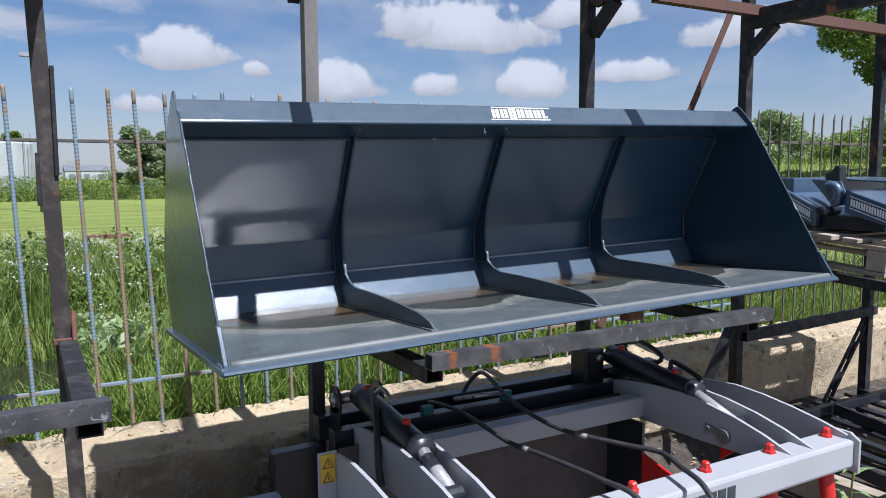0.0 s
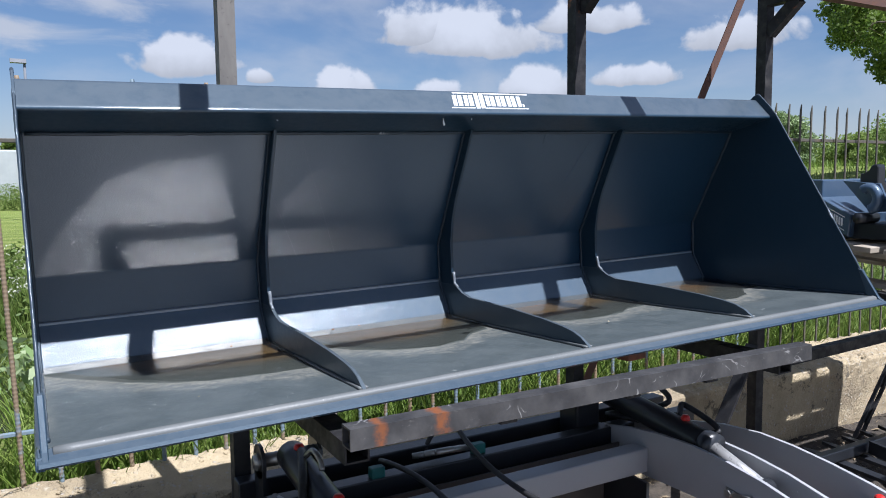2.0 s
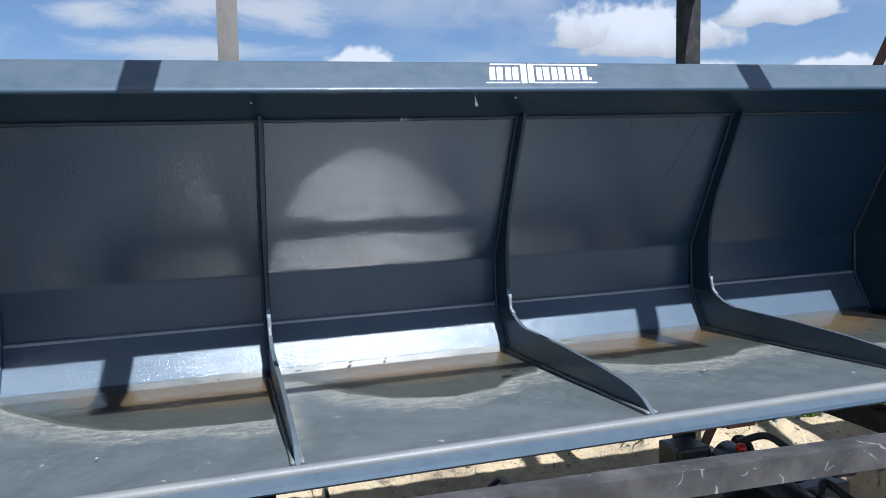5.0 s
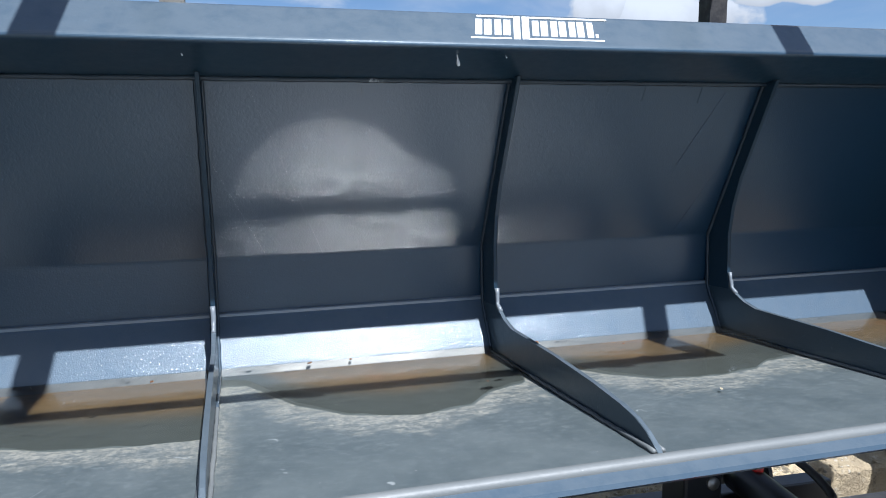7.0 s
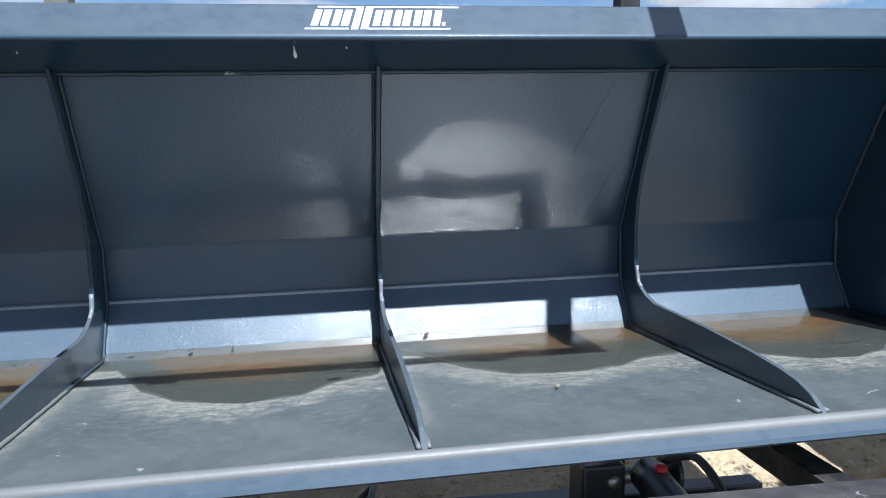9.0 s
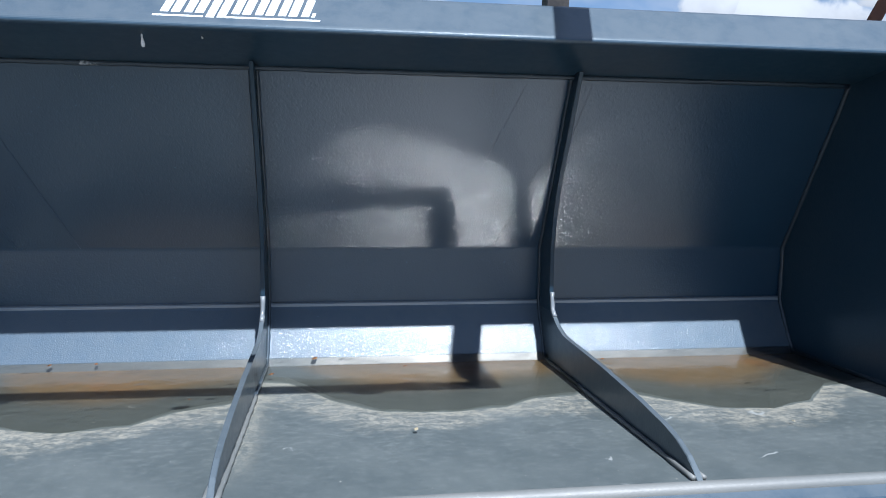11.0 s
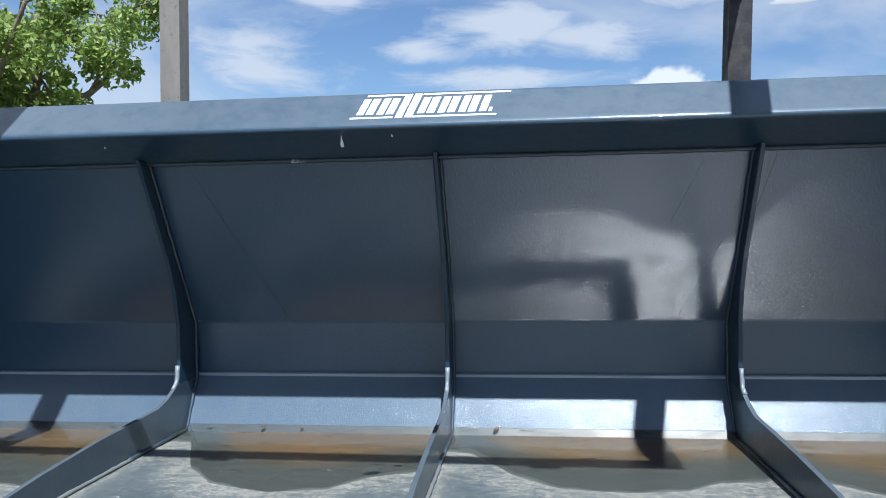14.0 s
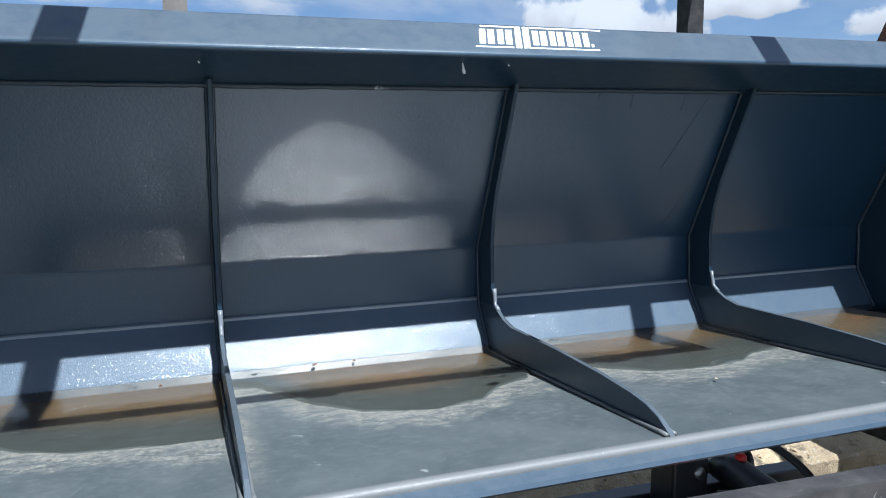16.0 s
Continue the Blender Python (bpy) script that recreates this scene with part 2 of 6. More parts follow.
def concrete():
    m = Nodes("concrete")
    c = m.mix(m.ramp(m.noise(2.5, 9, 0.65), 0.35, 0.7), (0.52, 0.42, 0.265), (0.30, 0.24, 0.155))
    c = m.mix(m.ramp(m.noise(26.0, 7, 0.7), 0.55, 0.7, 0, 0.8), c, (0.56, 0.50, 0.385))
    c = m.mix(m.ramp(m.noise(8.0, 9, 0.78), 0.55, 0.63, 0, 0.85), c, (0.09, 0.078, 0.058))
    c = m.mix(m.ramp(m.noise(120.0, 6, 0.7), 0.60, 0.70, 0, 0.6), c, (0.13, 0.11, 0.08))
    m.base(c)
    m.rough(0.92)
    h = m.math("ADD", m.noise(22.0, 9, 0.74), m.math("MULTIPLY", m.noise(130.0, 6, 0.7), 0.4))
    pebble = m.n("TexVoronoi", Scale=46.0)
    m.link(m.co.outputs["Object"], pebble.inputs["Vector"])
    stone = m.math("MULTIPLY", m.ramp(pebble.outputs["Distance"], 0.34, 0.22), m.ramp(m.noise(13.0, 4), 0.50, 0.60))
    c = m.mix(m.math("MULTIPLY", stone, 0.6), c, (0.52, 0.48, 0.41))
    m.base(c)
    m.bump(m.math("ADD", h, m.math("MULTIPLY", stone, 0.35)), 1.0, 0.016)
    return m.m


def beam_steel():
    """The shelf's front beam: scuffed mill black, with two wide runs of orange rust."""
    m = Nodes("beam_steel")
    sep = m.n("SeparateXYZ")
    m.link(m.co.outputs["Object"], sep.inputs[0])
    x = m.math("ADD", sep.outputs[0], m.math("MULTIPLY", m.math("SUBTRACT", m.noise(30.0, 7, 0.7), 0.5), 0.05))
    c = m.mix(m.ramp(m.noise(7.0, 6, 0.6), 0.35, 0.7), (0.026, 0.026, 0.028), (0.075, 0.073, 0.072))
    c = m.mix(m.ramp(m.noise(90.0, 8, 0.75, stretch=(0.35, 1, 1)), 0.60, 0.70, 0, 0.55), c, (0.15, 0.142, 0.135))
    # curved scuffs left by chains and forks
    for scale, wide in ((9.0, 0.006), (17.0, 0.009)):
        line = m.math("ABSOLUTE", m.math("SUBTRACT", m.noise(scale, 2, 0.5, stretch=(0.6, 1, 1)), 0.5))
        scuff = m.math("MULTIPLY", m.ramp(line, wide, wide * 0.3), m.ramp(m.noise(13.0, 5, 0.7), 0.5, 0.6))
        c = m.mix(m.math("MULTIPLY", scuff, 0.7), c, (0.27, 0.265, 0.26))
    rusty = None
    for centre, half in ((-0.628, 0.006), (-0.498, 0.012)):
        r = m.ramp(m.math("ABSOLUTE", m.math("SUBTRACT", x, centre)), half + 0.012, half - 0.008)
        rusty = r if rusty is None else m.math("MAXIMUM", rusty, r)
    c = m.mix(m.math("MULTIPLY", rusty, m.ramp(m.noise(24.0, 8, 0.7), 0.30, 0.52)), c, (0.19, 0.064, 0.022))
    m.base(c)
    m.rough(m.ramp(m.noise(30.0, 4), 0.3, 0.7, 0.40, 0.7))
    m.bump(m.noise(110.0, 6), 0.3, 0.001)
    return m.m


# The waterline, bay by bay: how far from the cutting edge the water stands, by the place across the bay.
SHORELINES = (((0.01, 0.69), (0.06, 0.61), (0.13, 0.52), (0.20, 0.43), (0.29, 0.35), (0.38, 0.31), (0.48, 0.293), (0.59, 0.288)),
              ((0.01, 0.60), (0.06, 0.59), (0.14, 0.42), (0.22, 0.33), (0.33, 0.292), (0.43, 0.315), (0.49, 0.385), (0.57, 0.418)),
              ((0.01, 0.555), (0.06, 0.545), (0.145, 0.41), (0.22, 0.345), (0.34, 0.330), (0.43, 0.348), (0.495, 0.395), (0.57, 0.402)),
              ((0.01, 0.45), (0.06, 0.42), (0.12, 0.36), (0.19, 0.298), (0.28, 0.288), (0.375, 0.320), (0.46, 0.410), (0.56, 0.43)))
SHORE_X = [-1.2 + 0.6 * bay + u for bay, line in enumerate(SHORELINES) for u, y in line]
SHORE_Y = [y for line in SHORELINES for u, y in line]


def shore(m, x):
    """The floor's waterline in a material."""
    line = m.n("ValToRGB")
    stops = line.color_ramp.elements
    while len(stops) < len(SHORE_X):
        stops.new(0.5)
    for stop, sx, sy in zip(stops, SHORE_X, SHORE_Y):
        stop.position, stop.color = (sx + 1.2) / 2.4, (sy, sy, sy, 1)
    m.link(m.math("DIVIDE", m.math("ADD", x, 1.2), 2.4), line.inputs[0])
    return line.outputs[0]


def bucket_floor():
    """Bucket paint with dried silt along the waterline and brown sediment where the water stands."""
    m = Nodes("bucket_floor")
    sep = m.n("SeparateXYZ")
    m.link(m.co.outputs["Object"], sep.inputs[0])
    x, y, z = sep.outputs
    d = m.math("SUBTRACT", y, shore(m, x))                      # + behind the waterline, - in front
    u = m.math("FRACT", m.math("DIVIDE", m.math("ADD", x, 1.2), 0.6))
    edge = m.math("ADD", d, m.math("MULTIPLY", m.math("SUBTRACT", m.noise(34.0, 5, 0.6), 0.5), 0.016))
    d = m.math("ADD", d, m.math("MULTIPLY", m.math("SUBTRACT", m.noise(9.0, 6, 0.6), 0.5), 0.05))
    c = m.mix(m.ramp(m.noise(5.0, 9, 0.66), 0.3, 0.72), (0.059, 0.074, 0.079), (0.087, 0.103, 0.106))
    # rain-washed dust, streaked along the plate
    dust = m.math("MULTIPLY", m.ramp(m.noise(70.0, 9, 0.78, stretch=(0.75, 1.25, 1)), 0.48, 0.64), m.ramp(y, -0.05, 0.3, 0.25, 1.0))
    c = m.mix(m.math("MULTIPLY", dust, 0.62), c, (0.140, 0.160, 0.160))
    c = m.mix(m.ramp(m.noise(150.0, 6, 0.7), 0.56, 0.70, 0.0, 0.5), c, (0.045, 0.06, 0.072))
    # dried silt: broad where the bay's ledge is flat, narrow elsewhere, left in tide lines
    flat = m.math("SUBTRACT", 1.0, u)
    corner = m.ramp(u, 0.70, 0.95, 0.0, 0.07)
    width = m.math("ADD", m.math("ADD", 0.075, corner), m.math("MULTIPLY", m.math("MULTIPLY", flat, flat), 0.15))
    near = m.math("ADD", 1.0, m.math("DIVIDE", d, width))
    ragged = m.math("ADD", near, m.math("MULTIPLY", m.math("SUBTRACT", m.noise(30.0, 8, 0.7), 0.5), 1.3))
    tides = m.ramp(m.noise(36.0, 9, 0.78, stretch=(0.6, 1.4, 1)), 0.40, 0.58, 0.15, 1.0)
    silt = m.math("MULTIPLY", m.ramp(ragged, 0.05, 0.50), m.ramp(edge, 0.003, 0.0))
    crackle = m.ramp(m.noise(130.0, 8, 0.85), 0.42, 0.58, 0.15, 1.0)
    c = m.mix(m.math("MULTIPLY", m.math("MULTIPLY", silt, tides), crackle), c, (0.265, 0.258, 0.220))
    rim = m.math("MULTIPLY", m.ramp(edge, -0.030, -0.008), m.ramp(edge, 0.002, 0.0))
    c = m.mix(m.math("MULTIPLY", m.math("MULTIPLY", rim, m.ramp(m.noise(70.0, 9, 0.8), 0.42, 0.60, 0.0, 1.0)), 0.60), c, (0.285, 0.272, 0.225))
    # silt left along the gussets' feet
    foot = m.math("MULTIPLY", m.math("MULTIPLY", m.ramp(u, 0.085, 0.012), m.ramp(y, 0.02, 0.20)), m.math("MULTIPLY", m.ramp(m.noise(34.0, 9, 0.78, stretch=(1.4, 0.6, 1)), 0.38, 0.58, 0.2, 1.0), crackle))
    c = m.mix(m.math("MULTIPLY", foot, 0.9), c, (0.265, 0.258, 0.220))
    mud = m.ramp(d, 0.10, 0.24)
    under = m.mix(m.ramp(m.noise(7.0, 9, 0.65), 0.3, 0.7), (0.146, 0.106, 0.056), (0.190, 0.128, 0.058))
    under = m.mix(m.ramp(m.noise(4.5, 7, 0.6), 0.52, 0.72, 0, 0.8), under, (0.225, 0.115, 0.042))
    wet = m.ramp(edge, -0.001, 0.001)
    c = m.mix(wet, c, (0.078, 0.091, 0.088))
    c = m.mix(mud, c, under)
    # the upturned rim of the plate keeps its paint
    c = m.mix(m.ramp(y, 0.678, 0.682, 0.0, 0.85), c, (0.050, 0.070, 0.086))
    flake = m.ramp(m.noise(110.0, 3), 0.74, 0.76)
    c = m.mix(m.math("MULTIPLY", flake, 0.6), c, (0.5, 0.49, 0.45))
    # short scrapes down to the primer
    line = m.math("ABSOLUTE", m.math("SUBTRACT", m.noise(8.0, 2, 0.5, stretch=(1.0, 0.55, 1)), 0.5))
    scrape = m.math("MULTIPLY", m.ramp(line, 0.005, 0.0015), m.ramp(m.noise(17.0, 4, 0.6), 0.60, 0.66))
    c = m.mix(m.math("MULTIPLY", scrape, 0.55), c, (0.33, 0.35, 0.35))
    m.base(c)
    m.rough(m.ramp(m.noise(12.0, 6), 0.3, 0.7, 0.38, 0.62))
    m.p.inputs["Coat Weight"].default_value, m.p.inputs["Coat Roughness"].default_value = 0.55, 0.30      # the paint still shines through its dust
    m.bump(m.math("ADD", m.noise(700.0, 2), m.math("MULTIPLY", m.noise(60.0, 5), 0.6)), 0.18, 0.001)
    return m.m


def water():
    m = Nodes("water")
    glossy = m.n("BsdfGlossy", Roughness=WATER_ROUGH)
    clear = m.n("BsdfTransparent")
    clear.inputs["Color"].default_value = (0.92, 0.91, 0.87, 1)
    film = m.n("BsdfGlossy", Roughness=0.42)               # the dusty skin on it scatters
    fres = m.n("Fresnel", IOR=1.80)
    mixer = m.n("MixShader")
    m.link(fres.outputs[0], mixer.inputs[0])
    skin = m.n("MixShader")
    skin.inputs[0].default_value = 0.12
    m.link(glossy.outputs[0], skin.inputs[1]); m.link(film.outputs[0], skin.inputs[2])
    m.link(clear.outputs[0], mixer.inputs[1]); m.link(skin.outputs[0], mixer.inputs[2])
    m.link(mixer.outputs[0], m.out.inputs[0])
    return m.m


WATER_ROUGH = 0.088
BLUEGREY = paint("bluegrey_paint", (0.013, 0.036, 0.064), (0.019, 0.043, 0.072), 0.45, grain=260.0, strength=0.20, coat=0.85, specular=0.3)
BACK_PAINT = paint("back_plate_paint", (0.008, 0.031, 0.065), (0.013, 0.039, 0.074), 0.45, grain=260.0, strength=0.40, coat=1.0, wrinkle=0.7, specular=0.40, coat_rough=0.22)
# Paler, bluer copy of the bucket paint: sky reflection put into the colour.
SKYLIT_STRIP = paint("skylit_strip", (0.032, 0.062, 0.104), (0.048, 0.076, 0.114), 0.42, grain=400.0, strength=0.55, coat=0.34, specular=0.34, pale_up=0.66)
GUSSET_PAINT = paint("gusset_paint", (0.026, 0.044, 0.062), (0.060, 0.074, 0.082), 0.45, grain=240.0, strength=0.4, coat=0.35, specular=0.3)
# Darker copy of the bucket paint; carries the shade on ribs and right plate.
SHADED_PAINT = paint("shaded_paint", (0.010, 0.027, 0.047), (0.014, 0.032, 0.052), 0.45, grain=240.0, strength=0.4, coat=0.35, specular=0.2)
# Pale colour paints in the skylight glint along the folded edge.
GLINT_EDGE = paint("glint_edge", (0.16, 0.20, 0.25), (0.24, 0.28, 0.33), 0.30, grain=200.0, strength=0.3, coat=0.6)
FLOOR_PAINT = bucket_floor()
WATER = water()
BLACK = steel_black("black_steel")
BEAM = beam_steel()
WORN_BLACK = steel_black("worn_black_steel", 0.57, (0.030, 0.026, 0.023), (0.105, 0.088, 0.074))
GREY_STEEL = grey_steel()
RUSTY = rust("rusty_steel")
DARK_RUST = rust("dark_rust", (0.115, 0.052, 0.032))
BAR = bar_metal()
CONCRETE = concrete()
WHITE = paint("white_print", (0.74, 0.75, 0.75), (0.66, 0.67, 0.68), 0.45, grain=300.0, strength=0.05)
WELD = paint("weld_paint", (0.014, 0.026, 0.042), (0.020, 0.032, 0.048), 0.55, worn=(0.32, 0.35, 0.38), wear=0.66, grain=200.0, strength=0.4, coat=0.5, specular=0.4, pale_up=0.3)
DUSTY_WELD = paint("dusty_weld", (0.11, 0.12, 0.122), (0.16, 0.165, 0.16), 0.5, grain=200.0, strength=0.4)
SCRATCH = paint("scratched_paint", (0.016, 0.038, 0.080), (0.024, 0.048, 0.090), 0.45, grain=380.0, strength=0.4, coat=0.95, specular=0.5)
BARE_WELD = paint("bare_weld", (0.14, 0.16, 0.18), (0.20, 0.22, 0.24), 0.34, grain=200.0, strength=0.4)


def plain(name, a, b, scale=8.0, rough=0.6, bump=0.2, bscale=80.0, metal=0.0):
    m = Nodes(name)
    m.base(m.mix(m.ramp(m.noise(scale, 7, 0.62), 0.3, 0.72), a, b))
    m.rough(m.ramp(m.noise(scale * 3, 4), 0.3, 0.7, max(0.03, rough - 0.08), min(1, rough + 0.08)))
    m.p.inputs["Metallic"].default_value = metal
    m.bump(m.noise(bscale, 5), bump, 0.002)
    return m.m


# ---- shaping ----
def thing(name, label, category, m=None, group="", kind=""):
    ob = new(name)
    ob.empty_display_size = 0.1
    if m is not None:
        ob.matrix_world = m
    return tagged(ob, label, category, group, kind)


def mesh_of(name, bm, material, smooth=False):
    bmesh.ops.recalc_face_normals(bm, faces=bm.faces[:])
    me = bpy.data.meshes.new(name)
    bm.to_mesh(me)
    bm.free()
    if material:
        me.materials.append(material)
    if smooth:
        for f in me.polygons:
            f.use_smooth = True
    return me


def part(name, bm, material, parent=None, label="", smooth=False, m=None):
    ob = new(name, mesh_of(name, bm, material, smooth))
    ob.parent = parent
    if m is not None:
        ob.matrix_local = m
    return tagged(ob, label)


def whole(name, bm, material, label, category, group="", kind="", smooth=False):
    ob = new(name, mesh_of(name, bm, material, smooth))
    return tagged(ob, label, category, group, kind)


def box(bm, x0, x1, y0, y1, z0, z1, bevel=0.0):
    made = bmesh.ops.create_cube(bm, size=1.0, matrix=Matrix.LocRotScale(((x0 + x1) / 2, (y0 + y1) / 2, (z0 + z1) / 2), None, (abs(x1 - x0), abs(y1 - y0), abs(z1 - z0))))
    if bevel:
        edges = {e for v in made["verts"] for e in v.link_edges}
        bmesh.ops.bevel(bm, geom=list(edges), offset=bevel, segments=2, profile=0.5, affect="EDGES")
    return bm


def bar_between(bm, a, b, w, h, bevel=0.0, up=(0, 0, 1)):
    """A box of width w and height h from a to b."""
    a, b = Vector(a), Vector(b)
    y = (b - a).normalized()
    x = y.cross(Vector(up)).normalized()
    z = x.cross(y)
    r = Matrix((x, y, z)).transposed().to_4x4()
    made = bmesh.ops.create_cube(bm, size=1.0, matrix=Matrix.Translation((a + b) / 2) @ r @ Matrix.Diagonal((w, (b - a).length, h, 1)))
    if bevel:
        edges = {e for v in made["verts"] for e in v.link_edges}
        bmesh.ops.bevel(bm, geom=list(edges), offset=bevel, segments=2, profile=0.5, affect="EDGES")
    return bm


def prism(bm, pts, x0, x1, bevel=0.0, steps=1):
    """A plate: the outline pts in y, z, from x0 to x1."""
    n = len(pts)
    a = [bm.verts.new((x0, y, z)) for y, z in pts]
    b = [bm.verts.new((x1, y, z)) for y, z in pts]
    faces = [bm.faces.new(a), bm.faces.new(b[::-1])]
    for i in range(n):
        faces.append(bm.faces.new((a[i], b[i], b[(i + 1) % n], a[(i + 1) % n])))
    if bevel:
        edges = list({e for f in faces[:2] for e in f.edges})
        bmesh.ops.bevel(bm, geom=edges, offset=bevel, segments=steps, profile=0.5, affect="EDGES")
    return bm


def pipe(bm, pts, r, seg=10, radii=None, caps=True):
    """A round bar or hose along pts."""
    pts = [Vector(p) for p in pts]
    rings, side = [], None
    for i, p in enumerate(pts):
        d = (pts[min(i + 1, len(pts) - 1)] - pts[max(i - 1, 0)]).normalized()
        if side is None:
            side = d.orthogonal().normalized()
        side = (side - d * side.dot(d)).normalized()
        other = d.cross(side)
        rr = radii[i] if radii else r
        rings.append([bm.verts.new(p + rr * (math.cos(2 * math.pi * k / seg) * side + math.sin(2 * math.pi * k / seg) * other)) for k in range(seg)])
    for a, b in zip(rings, rings[1:]):
        for k in range(seg):
            bm.faces.new((a[k], a[(k + 1) % seg], b[(k + 1) % seg], b[k]))
    if caps:
        bm.faces.new(rings[0][::-1])
        bm.faces.new(rings[-1])
    return bm


def curve_pts(ctrl, n=8):
    """Catmull-Rom points through ctrl."""
    c = [Vector(p) for p in ctrl]
    c = [2 * c[0] - c[1], *c, 2 * c[-1] - c[-2]]
    out = []
    for i in range(1, len(c) - 2):
        for k in range(n):
            t = k / n
            a, b, d, e = c[i - 1], c[i], c[i + 1], c[i + 2]
            out.append(0.5 * (2 * b + (d - a) * t + (2 * a - 5 * b + 4 * d - e) * t * t + (3 * b - a - 3 * d + e) * t ** 3))
    out.append(c[-2])
    return out


def B():
    return bmesh.new()


def weld(bm, pts, r=0.0035, step=0.012, seed=1):
    """An uneven weld bead along pts."""
    rnd = random.Random(seed)
    line = []
    for a, b in zip(pts, pts[1:]):
        a, b = Vector(a), Vector(b)
        k = max(1, int((b - a).length / step))
        line += [a.lerp(b, i / k) for i in range(k)]
    line.append(Vector(pts[-1]))
    return pipe(bm, [p + Vector([rnd.uniform(-1, 1) * r * 0.12 for _ in range(3)]) for p in line], r, 6, [r * rnd.uniform(0.85, 1.12) for _ in line])


# ---- the loader bucket on its rack ----
# Its frame: x along it, y to the back, z off the floor plate; it leans back, so that rain stands in it.
tilt_u = Vector((0.024, -0.062, 1)).normalized()
tilt_x = (Vector((1, 0, 0)) - tilt_u.x * tilt_u).normalized()
TILTED = Matrix((tilt_x, tilt_u.cross(tilt_x), tilt_u)).to_4x4()
BUCKET = Matrix.Translation((0, 0, 1.2)) @ TILTED

FOLDS = [(0.0, -0.002), (0.680, 0.009), (0.750, 0.132), (0.737, 0.250), (0.527, 0.597)]   # y, z down the inside


def sheet(bm, pts, x0, x1, thick, round_at=0.007):
    """A bent plate: the inner line pts in y, z, its thickness outside."""
    line = [Vector((0, *pts[0]))]
    for a, b, c in zip(pts, pts[1:], pts[2:]):
        a, b, c = (Vector((0, *p)) for p in (a, b, c))
        p, q = b + (a - b).normalized() * round_at, b + (c - b).normalized() * round_at
        for k in range(5):
            t = k / 4
            line.append((1 - t) ** 2 * p + 2 * t * (1 - t) * b + t * t * q)
    line.append(Vector((0, *pts[-1])))
    outer = []
    for i, p in enumerate(line):
        d = (line[min(i + 1, len(line) - 1)] - line[max(i - 1, 0)]).normalized()
        outer.append(p + thick * Vector((0, d.z, -d.y)))
    return prism(bm, [(p.y, p.z) for p in line] + [(p.y, p.z) for p in outer[::-1]], x0, x1)


def bend(a, b, c, n):
    """Points round a folded corner."""
    return [tuple((1 - t) ** 2 * p + 2 * t * (1 - t) * q + t * t * r for p, q, r in zip(a, b, c)) for t in (i / (n - 1) for i in range(n))]


